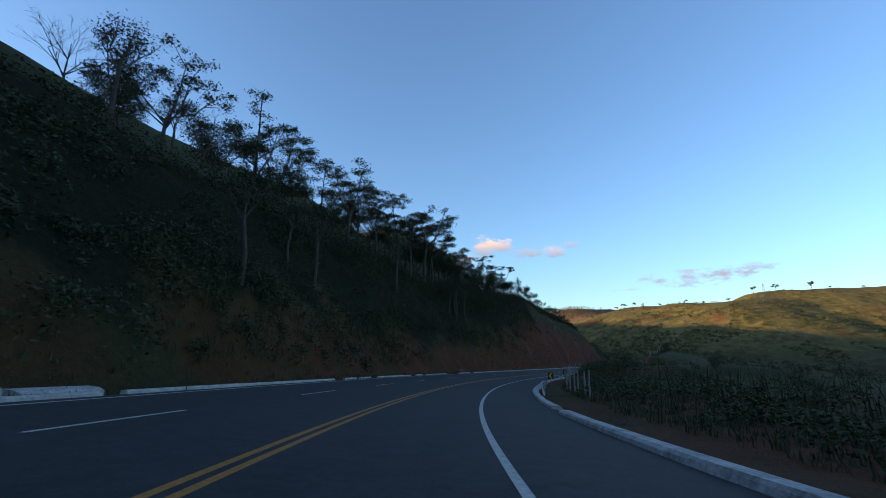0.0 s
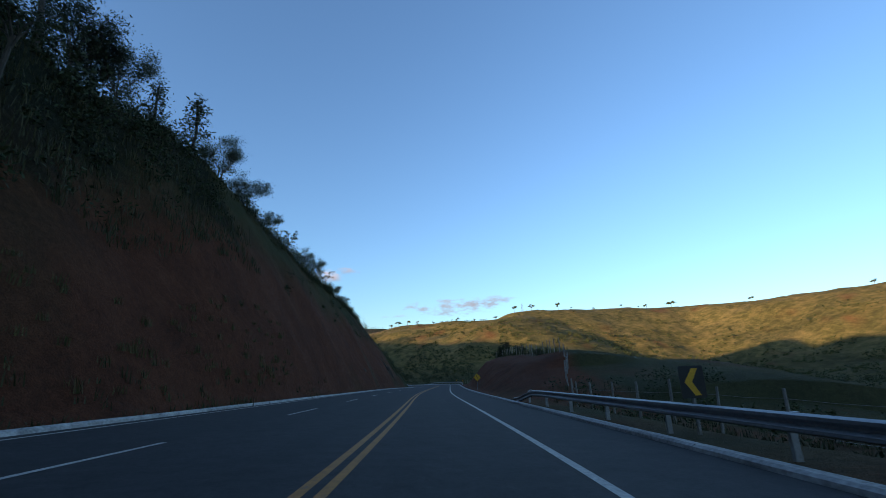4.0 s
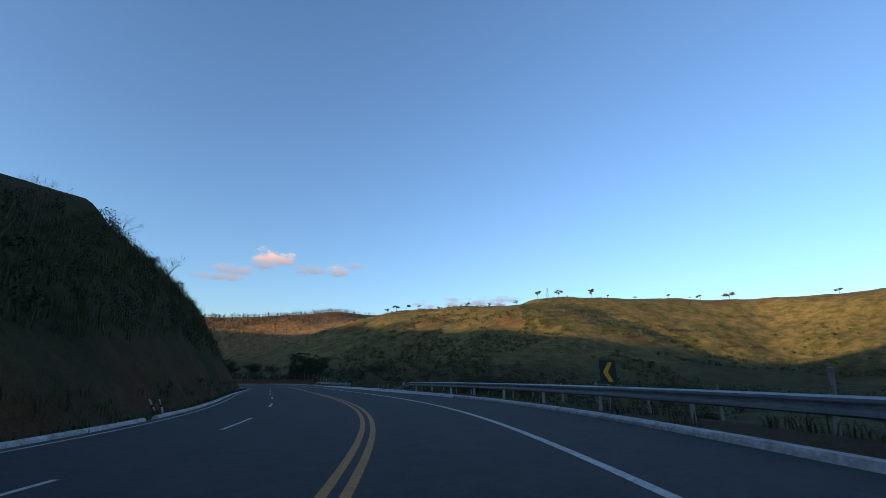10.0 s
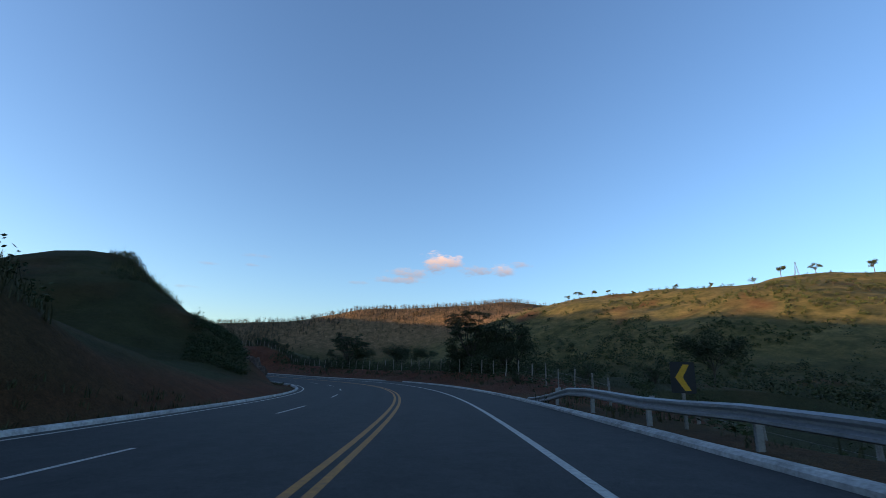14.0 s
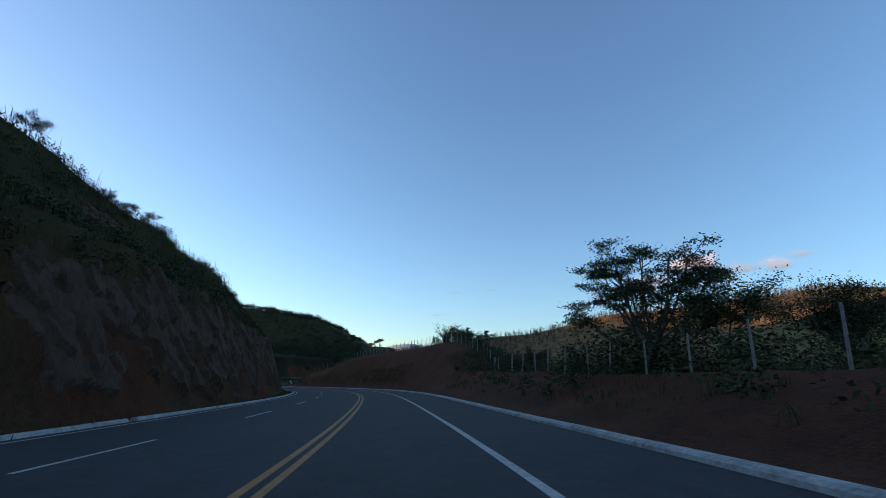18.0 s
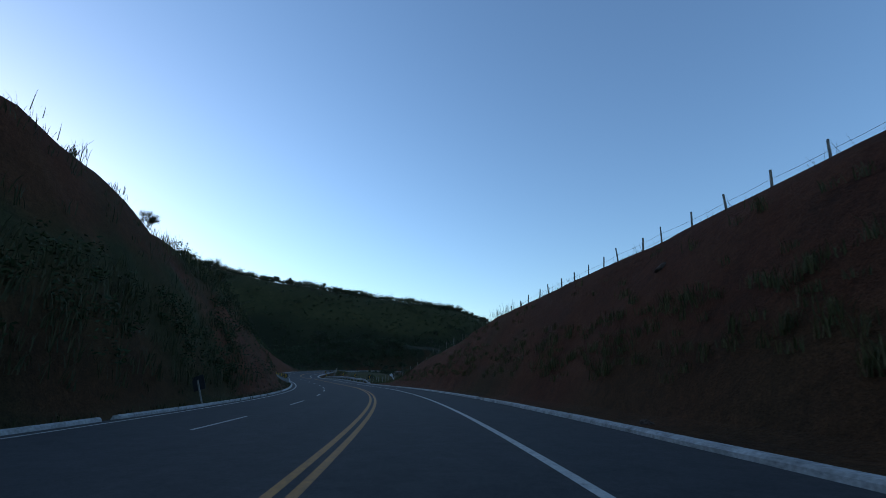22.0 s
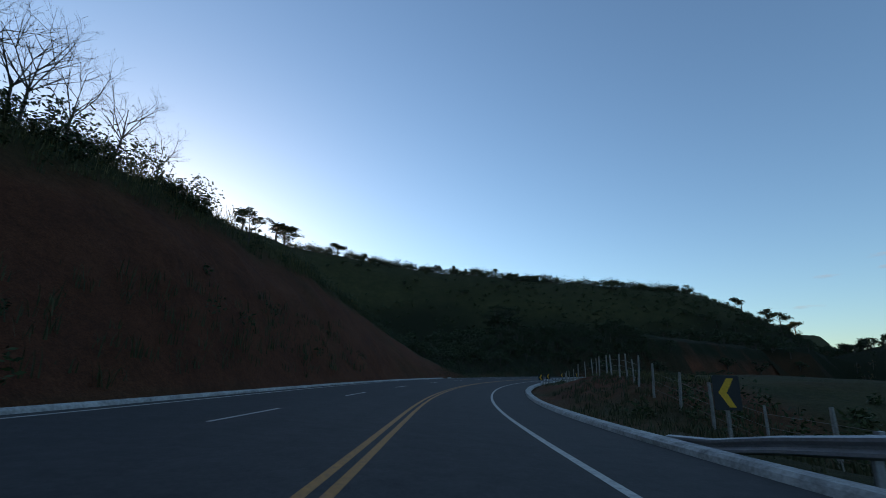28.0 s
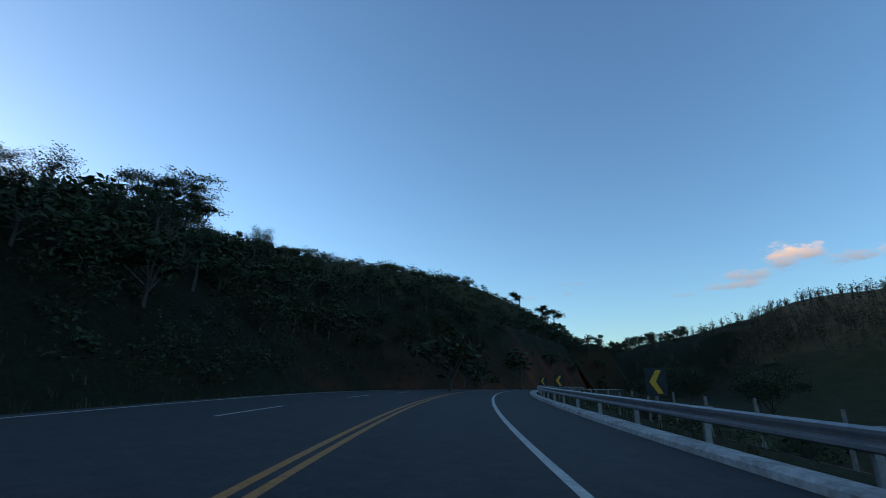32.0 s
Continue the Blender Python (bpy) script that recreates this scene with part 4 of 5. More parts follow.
def fast_part(name, v, f, mat, parent, label=""):
    me = bpy.data.meshes.new(name)
    me.from_pydata(np.asarray(v).tolist(), [], np.asarray(f).tolist() if isinstance(f, np.ndarray) else f)
    me.materials.append(mat)
    ob = new(name, me)
    ob.parent = parent
    return tagged(ob, label)


def make_tree(kind, seed, height, label, leaf=MAT_LEAF_DARK):
    """A tree at the origin: tapered trunk with limbs, and a crown of leaves. Returns it hidden below the ground until copied."""
    rng = np.random.default_rng(seed)
    random.seed(seed)
    tree = thing("tree", (0, 0, 0), label, "tree", "trees")
    wood, tips = [], []
    h = height
    fork = {"wide": 0.22, "umbrella": 0.5, "round": 0.3, "bare": 0.35, "cone": 0.9, "slim": 0.55, "shrub": 0.03}[kind]
    r0 = {"shrub": 0.03, "bare": 0.009}.get(kind, 0.014) * h + (0.025 if kind == "bare" else 0.04)
    lean = Vector((random.uniform(-0.12, 0.12), random.uniform(-0.12, 0.12), 1)).normalized()
    base, top = Vector((0, 0, -0.8)), lean * (h * fork)
    mid = (base + top) / 2 + Vector((random.uniform(-0.03, 0.03) * h, random.uniform(-0.03, 0.03) * h, 0))
    wood.append(tube([base, mid, top], [r0 * 1.25, r0, r0 * 0.7], 7))

    def grow(p, d, length, r, depth):
        bend = Vector((random.gauss(0, 0.16), random.gauss(0, 0.16), random.gauss(0.05, 0.1)))
        m = p + d * length * 0.5 + bend * length * 0.3
        q = p + d * length + bend * length * 0.5
        wood.append(tube([p, m, q], [r, r * 0.75, r * 0.5], 5 if depth < 2 else 3))
        if depth >= (4 if kind == "bare" else 2):
            tips.append(q)
            if kind == "shrub":
                tips.append((p + m) / 2)
            if kind != "bare":
                tips.append(m)
            return
        for _ in range(random.choice((2, 3, 3)) if depth else 3):
            nd = (d + Vector((random.gauss(0, 0.55), random.gauss(0, 0.55), random.gauss(0.12 if kind != "umbrella" else 0.05, 0.25)))).normalized()
            grow(q if random.random() < 0.6 else m, nd, length * random.uniform(0.55, 0.8), r * 0.55, depth + 1)

    pads = []
    if kind in ("umbrella", "wide"):
        wide = kind == "wide"
        n = 17 if wide else random.choice((5, 6, 7))
        for k in range(n):
            a = 2 * math.pi * (k + random.random() * 0.7) / n
            reach, rise = random.uniform(0.16, 0.4) * h, random.uniform(0.72, 0.97) * h
            if wide:
                rise = random.uniform(0.34, 0.95) * h
                reach = random.uniform(0.25, 0.66) * math.sqrt(1.12 - (rise / h) ** 2) * h
            start = top * (random.uniform(0.3, 1.0) if wide else random.uniform(0.62, 1.0))
            end = Vector((math.cos(a) * reach, math.sin(a) * reach, rise)) + lean * 0.02 * h
            knee = start.lerp(end, 0.5) + Vector((math.cos(a) * 0.04 * h, math.sin(a) * 0.04 * h, -0.03 * h))
            wood.append(tube([start, knee, end], [r0 * 0.55, r0 * 0.4, r0 * 0.22], 5))
            pads.append(end)
            for _ in range(6 if wide else random.choice((2, 3, 3, 4))):
                b = a + random.uniform(-1.3, 1.3)
                root = knee.lerp(end, random.uniform(0.0, 0.9))
                tip = root + Vector((math.cos(b) * random.uniform(0.08, 0.2) * h, math.sin(b) * random.uniform(0.08, 0.2) * h, random.uniform(0.02, 0.12) * h))
                wood.append(tube([root, tip], [r0 * 0.24, r0 * 0.1], 4))
                pads.append(tip)
        for p in pads:
            for _ in range(random.choice((3, 4, 5))):
                b, q = random.uniform(0, 6.28), random.uniform(0.02, 0.085) * h
                e = p + Vector((math.cos(b) * q, math.sin(b) * q, random.uniform(-0.012, 0.022) * h))
                wood.append(tube([p, e], [r0 * 0.09, r0 * 0.04], 3))
                tips.append(e)
    elif kind == "cone":
        for k in range(26):
            t = 0.18 + 0.8 * k / 26
            a = k * 2.4
            ln = h * 0.3 * (1.06 - t)
            p = lean * (h * t * 0.95)
            q = p + Vector((math.cos(a) * ln, math.sin(a) * ln, ln * 0.25))
            wood.append(tube([p, q], [0.03, 0.012], 3))
            tips += [q, (p + q) / 2]
        wood.append(tube([top * 0.9, lean * h], [r0 * 0.6, 0.02], 5))
        tips.append(lean * h)
    else:
        n = {"round": 6, "bare": 6, "slim": 4, "shrub": 9}[kind]
        for k in range(n):
            a = 2 * math.pi * (k + random.random() * 0.6) / n
            out = {"umbrella": 0.95, "round": 0.8, "bare": 0.6, "slim": 0.45, "shrub": random.uniform(0.15, 0.8)}[kind]
            d = Vector((math.cos(a) * out, math.sin(a) * out, random.uniform(0.7, 1.15))).normalized()
            grow(top * random.uniform(0.82, 1.0), d, h * (1 - fork) * {"umbrella": 0.46, "round": 0.5, "bare": 0.42, "slim": 0.4, "shrub": random.uniform(0.2, 0.5)}[kind], r0 * 0.5, 0)
    wv, wf = join(*wood)
    peak = max(float(np.max(wv[:, 2])), max([t.z for t in tips], default=0) + (0.05 * h if kind != "bare" else 0))
    fit = h / peak
    wv = wv * fit
    tips = [t * fit for t in tips]
    fast_part("trunk", wv, wf, MAT_BARK, tree)
    if kind != "bare":
        tips = np.array([tuple(t) for t in tips])
        cnt, spread, size, flat = {"wide": (58, 0.034 * h, 0.0092 * h, 0.34), "umbrella": (52, 0.027 * h, 0.0108 * h, 0.4), "round": (105, 0.066 * h, 0.0135 * h, 0.7), "cone": (22, 0.055 * h, 0.022 * h, 0.6), "slim": (26, 0.05 * h, 0.012 * h, 0.6), "shrub": (13, 0.07 * h, 0.02 * h, 0.8)}[kind]
        keep = rng.random(len(tips)) < {"umbrella": 0.92, "round": 0.95}.get(kind, 0.9)
        v, f = leaf_cards(tips[keep], spread, cnt, size, rng, flat)
        fast_part("crown", v, f, leaf, tree)
    return tree


def plant(proto, s, l, scale, turn, sink=0.15):
    p = beside(s, l)
    t = copy_thing(proto, Matrix.Translation(p - Vector((0, 0, sink))) @ Matrix.Rotation(turn, 4, "Z"))
    t.scale = (scale, scale, scale)
    return t


# Each prototype is itself the first tree of its kind
P_UMB = [make_tree("umbrella", 11 + k, 10.0, "tall flat-crowned tree with open dark foliage on the hill crest") for k in range(4)]
P_RND = [make_tree("round", 31 + k, 6.0, "dense dark leafy tree with an uneven round crown") for k in range(3)]
P_WIDE = [make_tree("wide", 131 + k, 8.0, "broad dark tree with dense layered horizontal foliage") for k in range(2)]
P_BARE = [make_tree("bare", 51 + k, 6.0, "bare leafless tree with fine grey branches") for k in range(2)]
P_CONE = make_tree("cone", 71, 6.0, "narrow pointed dark tree on the slope")
P_SLIM = [make_tree("slim", 81 + k, 9.0, "slender pale-trunked tree with sparse foliage in the wood") for k in range(3)]
P_SHRUB = [make_tree("shrub", 91 + k, 2.4, "feathery green roadside shrub with thin stems", MAT_LEAF) for k in range(4)]


def first(proto, s, l, scale, turn):
    p = beside(s, l)
    proto.matrix_world = Matrix.Translation(p - Vector((0, 0, 0.2))) @ Matrix.Rotation(turn, 4, "Z") @ Matrix.Diagonal((scale, scale, scale, 1))


TREES = [
    # kind, variant, station, offset, height
    ("u", 0, 62, -21, 14), ("u", 1, 88, -21, 16), ("u", 2, 132, -20.5, 11), ("u", 3, 46, -24, 13), ("u", 1, 53, -27, 13), ("u", 0, 72, -26, 13), ("u", 2, 79, -22.5, 13),
    ("u", 3, 97, -25, 12), ("u", 0, 104, -24, 12), ("u", 1, 112, -25, 12), ("u", 2, 120, -23, 11), ("u", 3, 30, -25, 8), ("u", 2, 18, -26, 7), ("u", 1, 6, -27, 9),
    ("u", 0, 38, -29, 13), ("u", 3, 66, -29, 14), ("u", 2, 93, -29, 14), ("u", 1, 108, -31, 13), ("u", 3, 126, -27, 11), ("u", 0, 84, -32, 14), ("u", 2, 58, -33, 13), ("u", 1, 142, -25, 8),
    ("b", 0, 24, -23, 7), ("b", 1, 36, -22, 8), ("u", 3, 91, -21, 14), ("u", 0, 84, -22, 13), ("b", 0, 10, -24, 6), ("u", 2, 68, -20, 12), ("b", 0, 116, -22, 10),
    ("r", 0, 100, -23, 9), ("r", 1, 113, -22, 8), ("r", 2, 123, -21.5, 7.5), ("r", 0, 136, -22, 6.5), ("r", 2, 90, -24, 8.5), ("r", 1, 76, -24, 8), ("r", 2, 64, -24, 8), ("r", 0, 50, -24, 8), ("r", 1, 40, -24, 8), ("r", 2, 28, -23, 4.5), ("r", 0, 14, -24, 6.5), ("r", 1, 2, -25, 7),
    ("c", 0, 149, -20.5, 6.9), ("c", 0, 145, -21.5, 5.6), ("r", 0, 140, -21, 5.6), ("r", 1, 155, -20.5, 5.2), ("r", 2, 161, -20, 4.5), ("r", 0, 128, -22, 5), ("r", 1, 117, -21, 5), ("r", 2, 110, -21, 5),
    ("r", 1, 169, -20, 3.4), ("u", 0, 176, -20, 3.8), ("r", 2, 183, -20, 3.6), ("r", 1, 190, -20, 4.2), ("u", 2, 197, -20, 3.6), ("r", 2, 204, -20.2, 3.2), ("r", 1, 211, -20, 2.6), ("r", 0, 219, -20, 2.3), ("r", 2, 226, -19.8, 1.9),
    ("b", 1, 287, -17.5, 3.6), ("b", 0, 302, -17.5, 4.0), ("b", 1, 323, -17.5, 4.5), ("b", 0, 238, -18, 3.2), ("c", 0, 330, -17, 2.2), ("r", 0, 325, -17, 1.8), ("r", 2, 312, -17, 1.6), ("r", 1, 447, -27.5, 1.8),
    ("w", 1, 403.6, 18.6, 7.6), ("w", 0, 405, 14.6, 8.4), ("r", 1, 402.5, 16, 4.4), ("r", 2, 406.5, 15.6, 4.0), ("r", 0, 399.5, 15.4, 3.8), ("r", 1, 409.5, 16, 3.0), ("r", 2, 383, 27, 5), ("r", 0, 404, 20.5, 5.5), ("r", 2, 407.5, 14, 3.4), ("r", 1, 451, 29.5, 6.2), ("r", 0, 452, 31.5, 5.5), ("r", 1, 318, 22, 4.5), ("r", 0, 322, 26, 5), ("r", 2, 314, 24, 4.2), ("w", 1, 451, 16.5, 8.2), ("r", 1, 447, 18, 5), ("u", 0, 456, 18.5, 7.5), ("r", 1, 437, 26, 5), ("u", 1, 428, 22, 3.6),
    ("r", 2, 470, 17, 2.6), ("u", 2, 463, 24, 4.6), ("r", 2, 608, 26.3, 8.8), ("r", 0, 598, 26, 6),
    ("b", 0, 684, -20, 7), ("b", 1, 687, -20.5, 6.5), ("b", 0, 690, -20.5, 6.5), ("b", 1, 693, -20, 5), ("b", 0, 681, -20.5, 8), ("b", 1, 678, -21, 8), ("b", 1, 685, -22, 7.5), ("b", 0, 674, -21, 8), ("u", 3, 702, -18.5, 3.6), ("u", 1, 664, -50, 10), ("r", 1, 574, -17, 2), ("u", 1, 590, -17.5, 3.4), ("u", 3, 584, -18, 3.0), ("r", 2, 583, -17, 1.8), ("r", 0, 568, -17, 2.2), ("r", 0, 552, -18, 1.7), ("r", 2, 530, -17, 1.6), ("r", 2, 517, -19.6, 1.8), ("r", 1, 521, -18.8, 1.5),
    ("r", 2, 468, -23, 1.6), ("r", 0, 471, -22.4, 1.5), ("r", 1, 474, -21.6, 1.4), ("r", 2, 461, -25.5, 2.0),
    ("r", 0, 806, -24, 4), ("u", 3, 803, -21, 3.4), ("u", 0, 812, -26, 5), ("r", 1, 795, -19, 3), ("r", 2, 788, -20, 3.5), ("u", 1, 830, -28, 6), ("r", 0, 838, -26, 5), ("u", 2, 846, -28, 6), ("u", 3, 862, -26, 6), ("r", 1, 872, -24, 5.5), ("u", 0, 884, -24, 5.5), ("u", 1, 930, -24, 6),
    ("b", 0, 806, -22, 4.5), ("b", 1, 796, -20, 4), ("r", 2, 350, 22, 4), ("r", 1, 322, 34, 5), ("r", 0, 300, 45, 5), ("r", 2, 98, 21, 3.8), ("r", 1, 93, 23, 4), ("r", 0, 106, 18, 3.2), ("r", 2, 116, 18, 3), ("b", 0, 66, 12.5, 2.4), ("b", 1, 70, 13, 2.4),
    ("r", 1, 745, 22, 4), ("r", 2, 760, 24, 4.5), ("r", 0, 780, 26, 5), ("r", 1, 800, 24, 5), ("r", 2, 822, 26, 5.5), ("r", 0, 840, 24, 6), ("u", 2, 835, 30, 7), ("r", 1, 860, 22, 5),
]
GROUPS = {"w": (P_WIDE, 8.0), "u": (P_UMB, 10.0), "r": (P_RND, 6.0), "b": (P_BARE, 6.0), "c": ([P_CONE], 6.0)}
placed = set()
random.seed(17)
for kind, k, s, l, h in TREES:
    protos, unit = GROUPS[kind]
    turn = random.uniform(0, 6.28)
    if (kind, k) not in placed:
        placed.add((kind, k))
        first(protos[k], s, l, h / unit, turn)
    else:
        plant(protos[k], s, l, h / unit, turn)

for s, l, h, wide, k in ((821, -36, 15, 0.95, 2), (643.5, -46, 13.0, 1.3, 0), (650, -52, 10.0, 1.1, 3), (580, 15.5, 2.0, 0.7, 0), (586, 15, 1.8, 0.8, 1), (591, 14.4, 2.2, 0.7, 0), (596, 13.6, 2.0, 0.8, 1), (573, 15.6, 1.6, 0.8, 1), (503, 18.2, 4.0, 0.6, 1), (508, 18.5, 3.3, 0.55, 0), (513, 18.2, 3.0, 0.6, 1), (498.5, 18.6, 3.6, 0.6, 0), (494, 18.4, 3.2, 0.7, 1), (489, 18, 3.8, 0.6, 0), (227, 17.6, 4.8, 0.75, 0), (232, 17.8, 3.6, 0.9, 1), (237, 17.2, 3.2, 0.8, 0), (243, 15.6, 2.6, 0.7, 0), (204, 17.8, 3.0, 0.8, 1)):
    big = plant(P_WIDE[k % 2], s, l, h / 8.0, 1.0 + k, 1.0)
    big.scale = (wide * h / 8.0, wide * h / 8.0, h / 8.0)

# pale slender trees standing in the woods
first(P_SLIM[0], 70, -17, 1.0, 0.3)
first(P_SLIM[1], 92, -16, 0.9, 1.3)
first(P_SLIM[2], 806, -20, 0.5, 2.3)
for k in range(50):
    wood2 = k % 2
    s = random.uniform(752, 880) if wood2 else random.uniform(-5, 128)
    plant(P_SLIM[k % 3], s, random.uniform(-24, -13 if not wood2 else -15), random.uniform(0.55, 1.0) * (0.62 if wood2 else 1), random.uniform(0, 6.3))

# feathery shrubs on the banks and behind the fences
SHRUBS = [(176, 16.4), (181, 17.5), (187, 17.8), (194, 18), (201, 17.6), (206, 17.9), (211, 17.2), (215, 18.2), (219, 17), (223, 18), (227, 17.4), (231, 17), (235, 16.2),
          (490, 17.6), (493, 18), (495.5, 17.4), (498, 18.4), (501, 17.8), (503, 18.6), (506, 17.8), (487, 17.5), (484, 16.6), (481, 16), (479, 15.6), (526, 18.6), (541, 18.2), (596, 15.5), (590, 16),
          (583, -17.4), (585.5, -17.8), (588, -17.2), (590.5, -17.6), (593, -17.2), (595.5, -17.5), (598, -17.1), (601, -17.4), (604, -17.6), (579, -17.4), (575, -17.6)]
for k, pr in enumerate(P_SHRUB):
    first(pr, SHRUBS[k][0], SHRUBS[k][1], 0.5, k)
for k, (s, l) in enumerate(SHRUBS[4:]):
    plant(P_SHRUB[k % 4], s, l, random.choice((0.5, 0.75, 1.0, 1.25, 1.5)) if s > 475 and s < 508 or l < 0 else random.uniform(0.3, 0.55), random.uniform(0, 6.3))
for k in range(75):
    zone = random.choice([(385, 470, 10.5, 24), (385, 470, 10.5, 18), (78, 130, 11.5, 24), (300, 372, 12, 40), (735, 870, 11, 22), (0, 70, 11.5, 30), (610, 690, 11, 26), (466, 484, 12, 20)])
    plant(P_SHRUB[k % 4], random.uniform(*zone[:2]), random.uniform(*zone[2:]), random.uniform(0.45, 0.95), random.uniform(0, 6.3))


def ground_points(s, l):
    x, y, _ = on_road(s, l)
    return np.column_stack([x, y, ground_at(s, l, x, y)])


def undergrowth(name, s, l, hgt, per, leaf, label, seed, mat):
    """Bushes and creepers as many small leaves."""
    rng = np.random.default_rng(seed)
    p = ground_points(s, l)
    h = hgt * rng.uniform(0.5, 1.5, len(s))
    c = np.repeat(p, per, 0)
    hh = np.repeat(h, per)
    u = rng.normal(0, 1, (len(c), 3))
    u /= np.linalg.norm(u, axis=1)[:, None]
    r = rng.uniform(0.45, 1.05, len(c))[:, None]
    c = c + u * r * np.column_stack([hh * 0.85, hh * 0.85, hh * 0.75]) + np.column_stack([0 * hh, 0 * hh, hh * 0.35])
    v, f = leaf_cards(c, 0.05, 1, leaf, rng, 1.0)
    ob = fast_part(name, v, f, mat, None)
    return tagged(ob, label, "undergrowth", kind="stuff")


rng = np.random.default_rng(3)


def scatter(n, s0, s1, l0, l1):
    return rng.uniform(s0, s1, n), rng.uniform(l0, l1, n)


def sc_join(*parts):
    return np.concatenate([a for a, b in parts]), np.concatenate([b for a, b in parts])


DARK = "dense dark bushes and creepers on the wooded slope"
undergrowth("undergrowth", *sc_join(scatter(900, -40, 128, -32, -12.0), scatter(150, 128, 150, -30, -16), scatter(260, -40, 60, -14, -9.8), scatter(90, 60, 118, -14, -11.5), scatter(330, 138, 238, -21.5, -18.3)), 1.2, 105, 0.12, DARK, 5, MAT_LEAF_DARK)
undergrowth("undergrowth", *sc_join(scatter(170, -45, 140, -34, -17), scatter(70, 40, 135, -24, -18)), 2.4, 420, 0.135, "tall dark thickets between the trees of the slope", 15, MAT_LEAF_DARK)
undergrowth("undergrowth", *sc_join(scatter(900, 748, 905, -32, -9.6), scatter(160, 715, 760, -30, -18)), 1.25, 95, 0.12, "dense dark bushes below the trees of the wooded slope", 6, MAT_LEAF_DARK)
undergrowth("undergrowth", *sc_join(scatter(170, 752, 905, -40, -14), scatter(120, 598, 690, -60, -16), scatter(30, 399, 411, 13, 22), scatter(14, 399, 412, 12.8, 14.6), scatter(16, 86, 104, 14, 22), scatter(34, 311, 334, 17, 34), scatter(16, 446, 456, 26, 34), scatter(24, 444, 458, 13.5, 19), scatter(30, 674, 700, -22, -18.5)), 2.0, 360, 0.13, "tall dark thickets on the far wooded slope", 16, MAT_LEAF_DARK)
undergrowth("undergrowth", *sc_join(scatter(420, 250, 365, -20.5, -12.5), scatter(60, 100, 250, -19, -14), scatter(300, 400, 424, -19, -12.8), scatter(420, 424, 500, -17.5, -11.8), scatter(190, 424, 475, -29, -21), scatter(160, 470, 502, -23, -17.5), scatter(60, 500, 522, -18.5, -12.8), scatter(110, 556, 602, -18.5, -12.8), scatter(70, 502, 522, -23, -17.5), scatter(110, 518, 560, -12.6, -9.8), scatter(30, 560, 602, -15, -10), scatter(320, 600, 672, -30, -10.5), scatter(120, 664, 735, -22, -17.5), scatter(10, 668, 716, -13.5, -9.4)), 0.75, 66, 0.102, "low green bushes and weeds on the cutting", 7, MAT_LEAF)
undergrowth("undergrowth", *sc_join(scatter(420, -20, 150, 10.5, 26), scatter(130, -10, 66, 12, 18), scatter(70, 62, 88, 11.5, 19), scatter(240, 290, 372, 9, 34), scatter(300, 376, 474, 9.5, 26), scatter(110, 470, 489, 12.5, 20), scatter(200, 606, 690, 9, 26), scatter(300, 730, 900, 9, 26)), 0.8, 70, 0.105, "mixed green scrub behind the roadside fence", 8, MAT_LEAF)


def grass(name, s, l, hgt, blades, label, seed, mat, wide=0.035):
    rg = np.random.default_rng(seed)
    p = np.repeat(ground_points(s, l), blades, 0)
    n = len(p)
    a = rg.uniform(0, 6.283, n)
    h = np.repeat(hgt * rg.uniform(0.5, 1.3, len(s)), blades) * rg.uniform(0.6, 1.1, n)
    out = h * rg.uniform(0.1, 0.7, n)
    root = p + np.column_stack([rg.normal(0, 0.3 * hgt, n), rg.normal(0, 0.3 * hgt, n), np.full(n, -0.06)])
    d = np.column_stack([np.cos(a), np.sin(a), 0 * a])
    w = np.column_stack([-np.sin(a), np.cos(a), 0 * a]) * wide
    m = root + d * (out * 0.35)[:, None] + np.column_stack([0 * h, 0 * h, h * 0.65])
    t = root + d * out[:, None] + np.column_stack([0 * h, 0 * h, h])
    v = np.stack([root - w, root + w, m + w * 0.7, m - w * 0.7, t], 1).reshape(-1, 3)
    i = np.arange(n)[:, None] * 5
    f = [tuple(q) for q in (i + np.array([0, 1, 2, 3])).tolist()] + [tuple(q) for q in (i + np.array([3, 2, 4])).tolist()]
    ob = fast_part(name, v, f, mat, None)
    return tagged(ob, label, "grass", kind="stuff")


grass("grass", *sc_join(scatter(900, 150, 240, -21.5, -18), scatter(1300, 240, 365, -20, -12), scatter(600, 426, 472, -30, -21), scatter(500, 470, 502, -24, -17), scatter(700, 424, 502, -17, -12), scatter(260, 502, 522, -18.5, -12.8), scatter(90, 522, 556, -18.5, -12.8), scatter(500, 518, 558, -12.6, -9.6), scatter(450, 556, 600, -18.5, -13.5), scatter(700, 664, 740, -22, -17), scatter(250, 664, 712, -13, -9.4), scatter(1500, 235, 365, -20, -12), scatter(2600, 62, 150, -20.5, -13.5), scatter(700, 20, 70, -14, -10)), 0.75, 8, "long green grass along the crest of the cuttings", 11, MAT_GRASS, 0.022)
grass("tufts", *sc_join(scatter(80, 63, 88, 11.4, 16), scatter(60, 556, 604, 12.6, 16.8), scatter(30, 594, 602, 11.5, 14), scatter(60, 500, 556, 16.4, 18), scatter(70, 165, 240, 16.2, 18.2)), 1.15, 16, "tall wispy grass tufts at the foot of the fence posts", 19, MAT_GRASS, 0.014)
grass("reeds", *sc_join(scatter(46, 4, 34, 12.5, 22), scatter(6, 66, 84, 13, 17)), 2.0, 8, "tall feathery reeds on the bank beside the road", 18, MAT_GRASS, 0.025)
